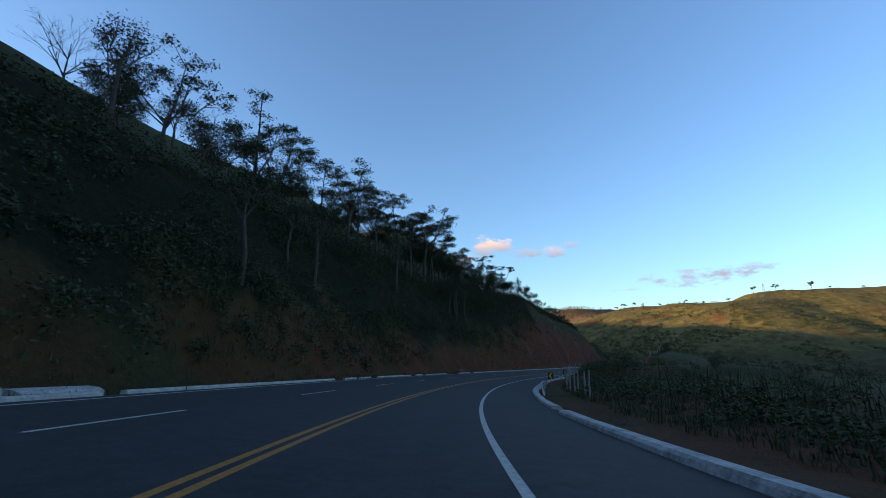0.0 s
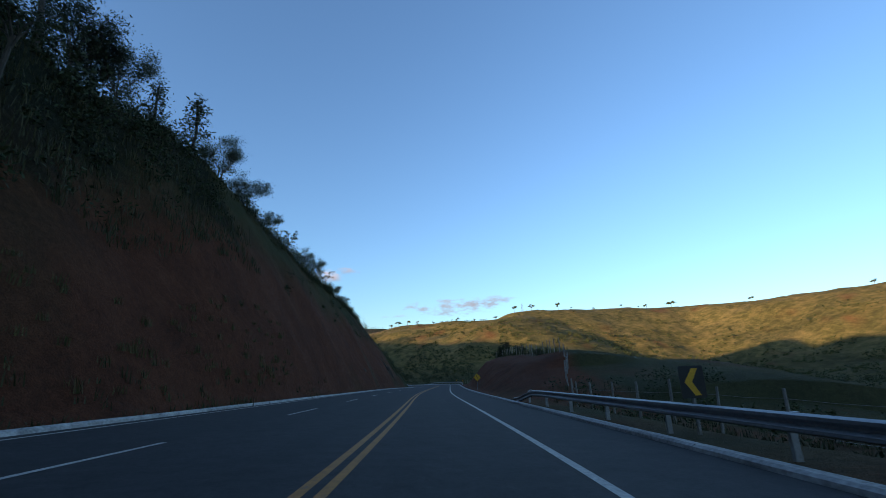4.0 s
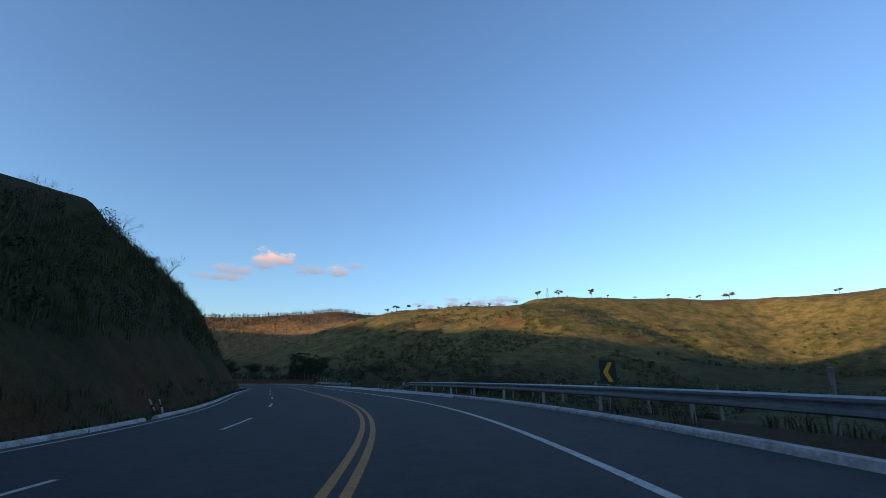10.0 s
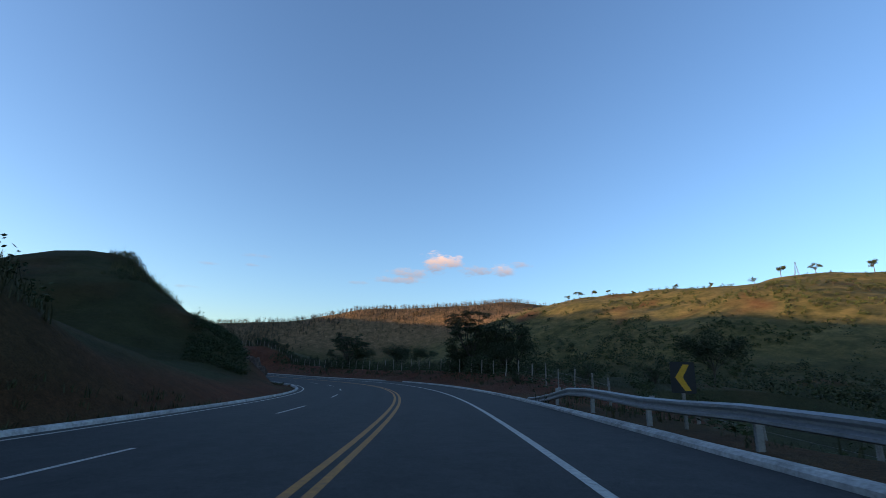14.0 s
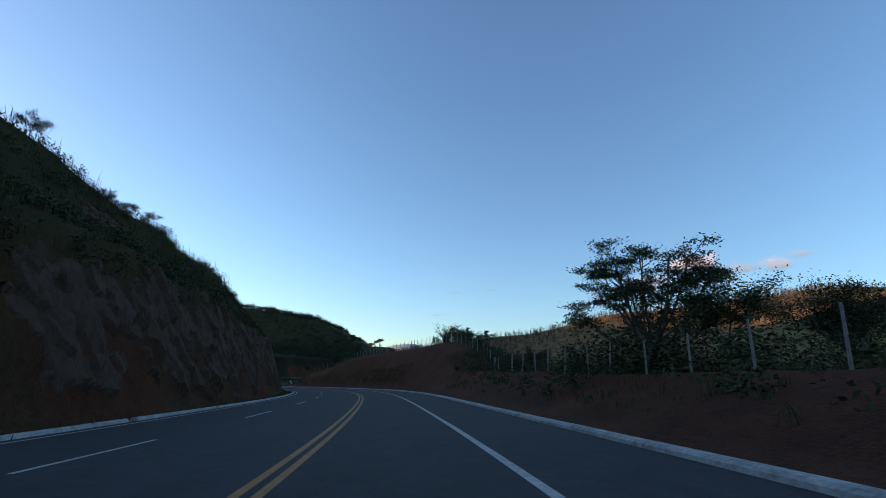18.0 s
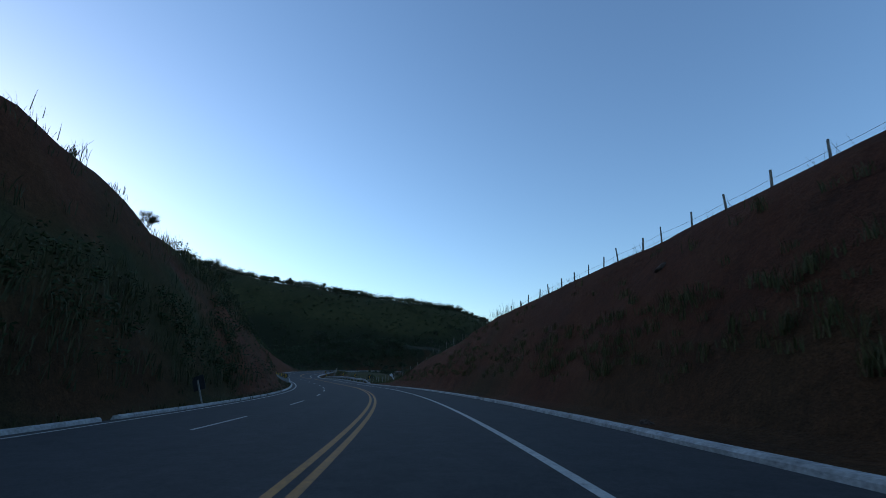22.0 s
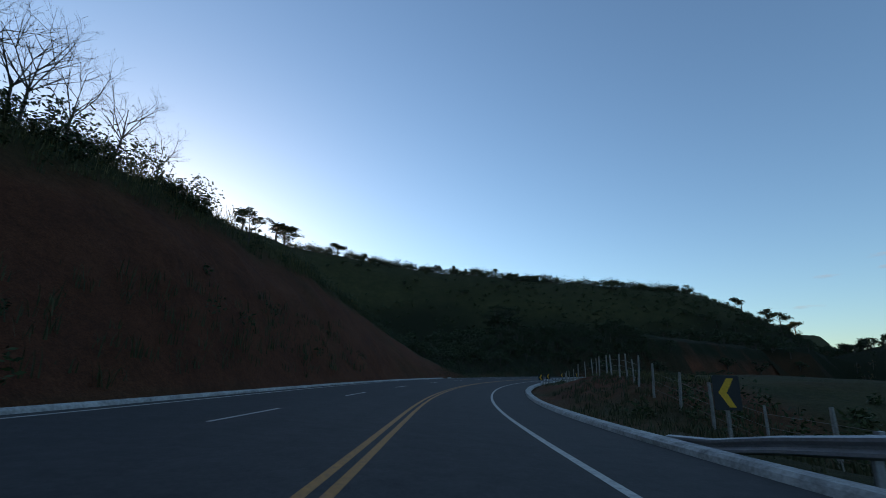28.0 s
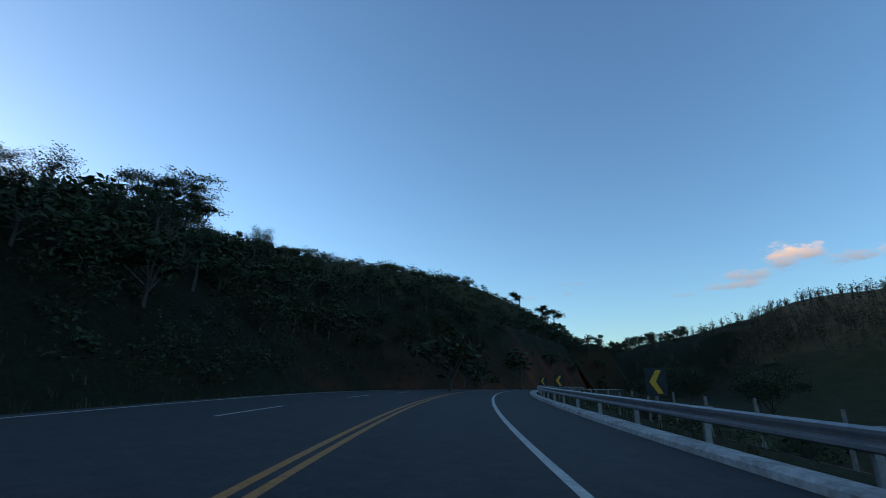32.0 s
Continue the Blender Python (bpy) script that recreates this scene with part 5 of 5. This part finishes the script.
grass("plume_grass", *sc_join(scatter(190, 426, 474, -29, -22.5), scatter(140, 470, 502, -23, -18), scatter(50, 502, 522, -17.8, -15.2), scatter(12, 522, 556, -17.6, -16), scatter(90, 556, 600, -17.8, -15.2), scatter(420, 664, 735, -22, -18.5), scatter(200, 245, 365, -17.5, -15.2)), 1.4, 5, "tall feathery grass stalks on the crest of the cuttings", 14, MAT_DRYGRASS, 0.02)
grass("grass", *sc_join(scatter(900, 255, 372, 6.9, 16), scatter(2000, 0, 90, 9.6, 17), scatter(500, 90, 150, 9.6, 17), scatter(700, 376, 480, 9, 20), scatter(900, 600, 688, 7, 16), scatter(260, 690, 726, 13, 17), scatter(420, 674, 706, 8.4, 14), scatter(900, 730, 900, 7.2, 16), scatter(700, -40, 160, -10, -7.6), scatter(600, 250, 370, -10, -7.6), scatter(500, 410, 600, -9.6, -7.6), scatter(700, 740, 900, -12, -7.6)), 0.4, 8, "rough verge grass beside the road", 12, MAT_GRASS, 0.02)
grass("dry_grass", *sc_join(scatter(420, 505, 602, 8.8, 10.6), scatter(60, 520, 602, 10.6, 12.5), scatter(160, 500, 540, 8.6, 10.5), scatter(160, 690, 730, 13, 16.5), scatter(260, 670, 715, -20.5, -17.5), scatter(200, 90, 150, -12, -9.5)), 0.45, 22, "dry yellow tussock grass on the red banks", 13, MAT_DRYGRASS, 0.014)

# ---- rock and stones ----
def lump(seed, sx, sy, sz, rough):
    bm = bmesh.new()
    bmesh.ops.create_icosphere(bm, subdivisions=3, radius=1.0)
    for v in bm.verts:
        n = noise.fractal(v.co * 1.3 + Vector((seed * 3.1, 0, 0)), 1.0, 2.0, 4)
        q = noise.cell(v.co * 2.6 + Vector((0, seed * 1.7, 0))) + 0.6 * noise.cell(v.co * 5.1)
        v.co = v.co * (1 + rough * n + 0.22 * (q - 0.8))
        v.co = Vector((v.co.x * sx, v.co.y * sy, v.co.z * sz))
    me = bpy.data.meshes.new("rock")
    bm.to_mesh(me)
    bm.free()
    me.materials.append(MAT_ROCK)
    return me


def boulder(seed, sx, sy, sz, mat):
    """Angular broken rock."""
    rg = np.random.default_rng(seed)
    bm = bmesh.new()
    for _ in range(22):
        d = rg.normal(0, 1, 3)
        d = d / np.linalg.norm(d) * rg.uniform(0.75, 1.0)
        bm.verts.new((d[0] * sx, d[1] * sy, d[2] * sz))
    bmesh.ops.convex_hull(bm, input=bm.verts)
    bmesh.ops.delete(bm, geom=[v for v in bm.verts if not v.link_faces], context="VERTS")
    bmesh.ops.subdivide_edges(bm, edges=bm.edges[:], cuts=2, use_grid_fill=True)
    for v in bm.verts:
        v.co += Vector(noise.noise_vector(v.co * 2.1 + Vector((seed, 0, 0)))) * 0.12 * min(sx, sy, sz)
    me = bpy.data.meshes.new("rock")
    bm.to_mesh(me)
    bm.free()
    me.materials.append(mat)
    return me


random.seed(9)
ROCKS = [(414.5, -10.6, 0.5, 0.35, 1.3), (416, -11.6, 0.7, 0.45, 1.6), (417.2, -10.4, 0.9, 0.4, 0.5), (418.5, -11.2, 0.45, 0.4, 0.8), (420, -12.2, 0.6, 0.5, 1.0), (421, -10.6, 1.1, 0.45, 0.6), (423, -11.6, 0.5, 0.4, 0.7), (425.5, -11.8, 0.45, 0.35, 0.6),
         (427, -10.8, 0.4, 0.3, 0.5), (429, -12.4, 0.6, 0.4, 0.8), (432, -11.4, 0.5, 0.4, 0.7), (436, -12.2, 0.7, 0.5, 0.9), (412.5, -11.4, 0.8, 0.4, 0.9), (415, -13.0, 0.6, 0.4, 0.9), (226, -11.5, 0.8, 0.5, 1.2), (221, -12.6, 0.6, 0.5, 1.0), (189, -10.8, 0.5, 0.4, 0.8), (520, 12.4, 0.6, 0.4, 0.3), (532, 11.6, 0.5, 0.4, 0.3)]
for k, (s, l, sx, sy, sz) in enumerate(ROCKS):
    p = beside(s, l)
    ob = new("rock_outcrop", boulder(k + 1, sx * 0.8, sy * 0.8, sz * 0.8, MAT_ROCK))
    ob.matrix_world = Matrix.Translation(p + Vector((0, 0, -0.22 * sz))) @ Matrix.Rotation(heading(s) + math.pi / 2, 4, "Z") @ Euler((-0.55, random.uniform(-0.6, 0.6), random.uniform(-0.3, 0.3))).to_matrix().to_4x4()
    tagged(ob, "pale angular rock outcrop in the red cutting", "rock", "rock outcrops")


def outcrop(s0, s1, a0, a1, seed, mat, amp, label, group, share=0.62):
    """Broken rock showing through the left cut face between stations s0 and s1, a0 to a1 metres from the centre line."""
    rg = np.random.default_rng(seed)
    n, m = int((s1 - s0) / 0.12), int((a1 - a0) / 0.07)
    s, a = [g.ravel() for g in np.meshgrid(np.linspace(s0, s1, n), np.linspace(a0, a1, m), indexing="ij")]
    x, y, _ = on_road(s, -a)
    z = ground_at(s, -a, x, y)
    # slanted blocks, longer along the dip of the beds
    dip = 0.75 + rg.uniform(-0.15, 0.15)
    p = np.column_stack([(s * math.cos(dip) - a * 1.7 * math.sin(dip)) * 0.55, s * math.sin(dip) + a * 1.7 * math.cos(dip)])
    p = p + 0.25 * np.column_stack([fbm(s / 0.9, a / 0.9, seed), fbm(s / 0.9, a / 0.9, seed + 5)])
    cells = rg.uniform(p.min(0), p.max(0), (int(np.prod(np.ptp(p, axis=0)) / 0.42), 2))
    d = ((p[:, None, :] - cells[None]) ** 2).sum(2)
    i = d.argmin(1)
    tilt = rg.normal(0, 0.5, (len(cells), 2))
    block = rg.uniform(0, 1, len(cells))[i] + ((p - cells[i]) * tilt[i]).sum(1)
    u, v = (s - s0) / (s1 - s0) * 2 - 1, (a - a0) / (a1 - a0) * 2 - 1
    mask = step(share, share + 0.2, (1 - u * u) * (1 - v * v) + 0.95 * fbm(s / 1.5 + a * 0.5, a / 0.7, seed + 9, 3))
    off = -0.4 + mask * (0.42 + amp * block + 0.1 * fbm(s / 0.35, a / 0.35, seed + 13, 3))
    h = np.interp(s, SS, HH)
    vs = np.column_stack([x + 0.78 * off * np.cos(h), y + 0.78 * off * np.sin(h), z + 0.62 * off])
    ob = mesh_object("rock_face", vs, [tuple(map(int, f)) for f in grid_faces(n, m)], mat, smooth=False)
    tagged(ob, label, "rock", group, "structure")


for k, (a, b, c, d) in enumerate([(420.5, 426.0, 9.3, 12.0), (426.5, 431.5, 9.3, 12.2), (431.5, 436.5, 9.3, 12.0), (435.0, 442, 9.3, 12.4), (412.5, 420.5, 9.4, 13.0), (221.5, 227.5, 10.4, 12.6)]):
    outcrop(a, b, c, d, 300 + k, MAT_ROCK, 0.6, "pale angular rock outcrop broken through the red cutting", "pale rock faces", 0.5)
for k, (a, b, c, d) in enumerate([(443, 452, 9.3, 12.8), (451, 460, 9.3, 13.2), (459, 468, 9.3, 13.0), (466, 476, 9.3, 13.2), (474, 484, 9.3, 13.0), (482, 492, 9.3, 12.8), (490, 502, 9.3, 12.4), (446, 456, 21.0, 25.5), (460, 469, 18.5, 22.5)]):
    outcrop(a, b, c, d, 320 + k, MAT_EARTHROCK, 0.4, "red-brown weathered rock showing in the cut face", "weathered rock faces", 0.3)

random.seed(41)
pebble = lump(60, 0.13, 0.1, 0.08, 0.3)
for k in range(46):
    side = random.random() < 0.55
    s = random.uniform(-5, 900)
    l = random.uniform(6.9, 8.6) if side else random.uniform(-9.0, -7.7)
    ob = new("stone", pebble)
    sc = random.uniform(0.5, 1.5)
    ob.matrix_world = Matrix.Translation(beside(s, l) + Vector((0, 0, 0.02))) @ Euler((0, 0, random.uniform(0, 6))).to_matrix().to_4x4() @ Matrix.Diagonal((sc, sc, sc, 1))
    tagged(ob, "small pale stone lying on the verge", "stone", "verge stones")


# ---- the far hills ----
def clumps(name, x, y, size, per, leaf, label, seed, mat, tall=1.0, lift=0.6, gather=-9.0):
    rg = np.random.default_rng(seed)
    clear = (np.abs(station(x, y)[1]) > 17) & (fbm(x / 38, y / 38, 95, 3) > gather)
    x, y = x[clear], y[clear]
    p = np.column_stack([x, y, ground_z(x, y)])
    h = size * rg.uniform(0.5, 1.4, len(x))
    c, hh = np.repeat(p, per, 0), np.repeat(h, per)
    u = rg.normal(0, 1, (len(c), 3))
    u /= np.linalg.norm(u, axis=1)[:, None]
    r = rg.uniform(0.3, 1.0, len(c))[:, None]
    c = c + u * r * np.column_stack([hh, hh, hh * tall]) + np.column_stack([0 * hh, 0 * hh, hh * tall * lift])
    v, f = leaf_cards(c, 0.05, 1, leaf, rg, 1.0)
    ob = fast_part(name, v, f, mat, None)
    return tagged(ob, label, "woodland", kind="stuff")


def along(pts, n, spread):
    out = []
    for _ in range(n):
        k = rng.integers(len(pts) - 1)
        u = rng.random()
        a, b = pts[k], pts[k + 1]
        out.append((a[0] + (b[0] - a[0]) * u + rng.normal(0, spread), a[1] + (b[1] - a[1]) * u + rng.normal(0, spread)))
    return np.array(out).T


# wooded crest on the left, and scrub on its slopes
cx_, cy_ = along([(-597, 565), (-604, 640), (-592, 695), (-549, 770), (-515, 828), (-454, 912), (-495, 1000), (-464, 1090)], 620, 12)
clumps("wooded_crest", cx_, cy_, 4.0, 105, 0.6, "dark trees along the crest of the far hill", 21, MAT_LEAF_DARK, 1.0, 0.9)
cx_, cy_ = along([(-330, 560), (-420, 640), (-430, 800), (-390, 900), (-330, 980)], 1500, 45)
clumps("hillside_scrub", cx_, cy_, 2.6, 34, 0.6, "scattered scrub on the dark hillside", 22, MAT_LEAF_DARK, 0.8, 0.5)
# pasture hill
cx_, cy_ = along([(190, 760), (260, 640), (350, 560), (460, 480), (560, 380), (640, 250)], 6500, 85)
clumps("pasture_scrub", cx_, cy_, 2.1, 20, 0.66, "bushes scattered over the dry pasture hill", 23, MAT_LEAF, 0.8, 0.5, 0.06)
cx_, cy_ = along([(150, 700), (180, 620), (200, 520), (240, 430), (330, 330), (400, 200)], 900, 34)
clumps("valley_trees", cx_, cy_, 3.4, 50, 0.6, "dark bushes and trees in the shaded valley", 24, MAT_LEAF_DARK, 1.0, 0.7)
# plantation of thin dry trunks
px_, py_ = along([(-260, 905), (-150, 930), (-10, 950), (110, 960), (210, 1000)], 1500, 26)
qx_, qy_ = along([(-235, 880), (-195, 880), (-120, 890)], 420, 16)
px_, py_ = np.concatenate([px_, qx_]), np.concatenate([py_, qy_])
pz_ = ground_z(px_, py_)
tv, tf = [], []
for k in range(len(px_)):
    hgt = 3.0 + 3.6 * rng.random()
    r = 0.22
    dx, dy = rng.normal(0, 0.4, 2)
    b = len(tv)
    for q in range(3):
        a = q * 2.094
        tv.append((px_[k] + r * math.cos(a), py_[k] + r * math.sin(a), pz_[k] - 0.5))
    for q in range(3):
        a = q * 2.094
        tv.append((px_[k] + dx + 0.1 * math.cos(a), py_[k] + dy + 0.1 * math.sin(a), pz_[k] + hgt))
    tf += [(b, b + 1, b + 4, b + 3), (b + 1, b + 2, b + 5, b + 4), (b + 2, b, b + 3, b + 5), (b + 3, b + 4, b + 5)]
tagged(fast_part("plantation_trunks", np.array(tv), tf, MAT_BARK, None), "thin dry trunks of a bare tree plantation on the far hill", "woodland", kind="stuff")
clumps("plantation_tops", px_, py_, 1.9, 24, 0.5, "sparse brown-green tops of the plantation trees", 25, MAT_LEAF_BROWN_LIT, 1.5, 1.1)

# single trees on the ridge of the pasture hill, and others by the left crest
random.seed(77)
def far_tree_geo(rg, h, w, leaves=46):
    """Trunk and crown of a tree that stands far off: a few spreading pads of large leaf clumps."""
    wood = [tube([(0, 0, -1.0), (rg.normal(0, 0.02) * h, 0, 0.3 * h), (0, 0, 0.62 * h)], [0.035 * h, 0.026 * h, 0.016 * h], 5)]
    pads = []
    for k in range(rg.integers(5, 9)):
        a, r = rg.uniform(0, 6.28), w * h * rg.uniform(0.08, 0.42)
        p = (math.cos(a) * r, math.sin(a) * r, h * rg.uniform(0.56, 0.9) * (1.04 - 0.5 * (r / (w * h)) ** 1.5))
        wood.append(tube([(0, 0, h * rg.uniform(0.35, 0.58)), p], [0.014 * h, 0.006 * h], 4))
        pads.append(p)
    v, f = leaf_cards(pads, 0.095 * w * h, leaves, 0.05 * h, rg, 0.62)
    return join(*wood), (v, f)


def far_tree(seed, w, label):
    rg = np.random.default_rng(seed)
    wood, crown = far_tree_geo(rg, 10.0, w, 150)
    t = thing("tree", (0, 0, 0), label, "tree", "trees")
    fast_part("trunk", wood[0], wood[1], MAT_BARK, t)
    fast_part("crown", crown[0], crown[1], MAT_LEAF_DARK, t)
    return t


P_FAR = [far_tree(401 + k, (0.9, 1.1, 0.75)[k], "single dark spreading tree standing on a far ridge") for k in range(3)]


def stand(k, x, y, h, w=1.0):
    z = float(ground_z([x], [y])[0])
    t = P_FAR[k % 3] if k < 3 else copy_thing(P_FAR[k % 3], Matrix.Identity(4))
    t.matrix_world = Matrix.Translation((x, y, z - 0.2)) @ Matrix.Rotation(random.uniform(0, 6), 4, "Z") @ Matrix.Diagonal((w * h / 10, w * h / 10, h / 10, 1))


RIDGE_TREES = [(427, 778, 12, 0.9), (455, 768, 10.5, 0.9), (498, 751, 14, 0.8), (520, 745, 5, 1), (560, 735, 4.5, 1), (612, 724, 7, 1), (650, 704, 8, 1.3), (705, 700, 11, 1.5), (640, 712, 4, 1), (756, 589, 8, 1.4), (330, 800, 6, 1), (300, 835, 7, 1), (265, 870, 9, 1.2), (250, 872, 8, 1.3), (236, 871, 7, 1.3), (273, 840, 6, 1), (760, 430, 8, 1), (780, 330, 9, 1),
               (-552, 555, 16, 2.3), (-569, 563, 14, 2.2), (-586, 616, 13, 2.0), (-595, 650, 9, 1.6), (-560, 716, 9, 0.8), (-554, 733, 10, 1.0), (-528, 765, 10, 1.0), (-364, 937, 14, 1.2), (-372, 934, 13, 1.2), (-389, 930, 14, 1.1), (-530, 527, 18, 1.5), (-460, 1120, 17, 1.3), (-458, 1100, 14, 1.2)]
for k, (x, y, h, w) in enumerate(RIDGE_TREES):
    stand(k, x, y, h, w)

# the row of trees along the left crest, and woods on the ridges that nobody could count
def far_wood(name, pts, label, seed, low, high):
    rg = np.random.default_rng(seed)
    geos_w, geos_l = [], []
    x, y = pts
    for px, py, pz in zip(x, y, ground_z(x, y)):
        h = rg.uniform(low, high)
        wood, crown = far_tree_geo(rg, h, rg.uniform(0.7, 1.15))
        off = np.array([px, py, pz - 0.26 * h])
        geos_w.append((np.asarray(wood[0]) + off, wood[1]))
        geos_l.append((crown[0] + off, crown[1]))
    wv, wf = join(*geos_w)
    tagged(fast_part(name + "_trunks", wv, wf, MAT_BARK, None), "dark trunks of the trees along a far crest", "woodland", kind="stuff")
    lv = np.vstack([g[0] for g in geos_l])
    tagged(fast_part(name, lv, np.arange(len(lv)).reshape(-1, 4), MAT_LEAF_DARK, None), label, "woodland", kind="stuff")


far_wood("crest_trees", along([p[:2] for p in RIDGES[2][1][4:10]], 330, 10), "row of dark flat-crowned trees along the far crest", 421, 6.0, 12.0)
far_wood("hill_trees", along([p[:2] for p in RIDGES[2][1][1:9]], 330, 38), "dark trees scattered over the upper slope of the far hill", 426, 4.5, 8.5)
far_wood("slope_trees", along([(-300, 640), (-340, 720), (-350, 820), (-320, 900), (-330, 990)], 420, 26), "dark wood on the lower slope of the far hill", 422, 6.0, 11.0)
def road_strip(n, s0, s1, l0, l1):
    x, y, _ = on_road(*scatter(n, s0, s1, l0, l1))
    return x, y


far_wood("canopy", road_strip(190, 748, 890, -26, -12.5), "dense dark canopy of the wood beside the last bend", 424, 3.0, 5.0)
far_wood("upper_canopy", road_strip(380, 745, 900, -68, -27), "dark trees covering the hill above the last bend", 425, 4.0, 7.5)
far_wood("pasture_trees", along([(330, 690), (430, 640), (520, 590), (600, 520)], 130, 38), "scattered dark trees on the far pasture hill", 423, 4.0, 8.5)


def pylon(x, y, h):
    z = float(ground_z([x], [y])[0])
    t = thing("transmission_tower", (x, y, z), "thin grey steel lattice power tower on the ridge", "power tower", "power towers", 0.6)
    for sx in (-1, 1):
        for sy in (-1, 1):
            part("leg", tube([(sx * 1.8, sy * 1.8, -0.5), (sx * 0.5, sy * 0.5, h * 0.7), (sx * 0.25, sy * 0.25, h)], [0.16, 0.13, 0.1], 4), MAT_STEEL, t)
    for k in range(7):
        za, zb = h * k / 8, h * (k + 1) / 8
        wa, wb = 1.8 - 1.75 * k / 8, 1.8 - 1.75 * (k + 1) / 8
        part("brace", join(tube([(-wa, -wa, za), (wb, -wb, zb)], [0.07, 0.07], 3), tube([(wa, wa, za), (-wb, wb, zb)], [0.07, 0.07], 3)), MAT_STEEL, t)
    for k in range(3):
        part("crossarm", tube([(-3.2, 0, h * (0.72 + 0.11 * k)), (3.2, 0, h * (0.72 + 0.11 * k))], [0.1, 0.1], 4), MAT_STEEL, t)


pylon(442, 776, 14)

# mountains on the horizon, the blue haze of distance put into their colour
mv = []
for i in range(61):
    a = radians(10 + 30 * i / 60)
    hgt = 150 + 130 * math.exp(-((i - 38) / 9) ** 2) + 60 * math.exp(-((i - 22) / 12) ** 2) + 22 * noise.noise(Vector((i * 0.35, 0, 0)))
    for r, z in ((3550, -30), (3800, hgt * 0.6), (4000, hgt), (4300, -30)):
        mv.append((-math.sin(a) * r, math.cos(a) * r, z))
# pale blue-grey stands in for haze over the slopes
MAT_MOUNTAIN = simple("haze_tinted_mountain", (0.3, 0.33, 0.38), (0.36, 0.38, 0.42), 0.004, 1.0, 0, 0)
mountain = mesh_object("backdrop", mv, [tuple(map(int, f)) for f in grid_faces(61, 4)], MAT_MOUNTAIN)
tagged(mountain, "mountains on the horizon with pale blue haze in their colour", "mountain", kind="structure")
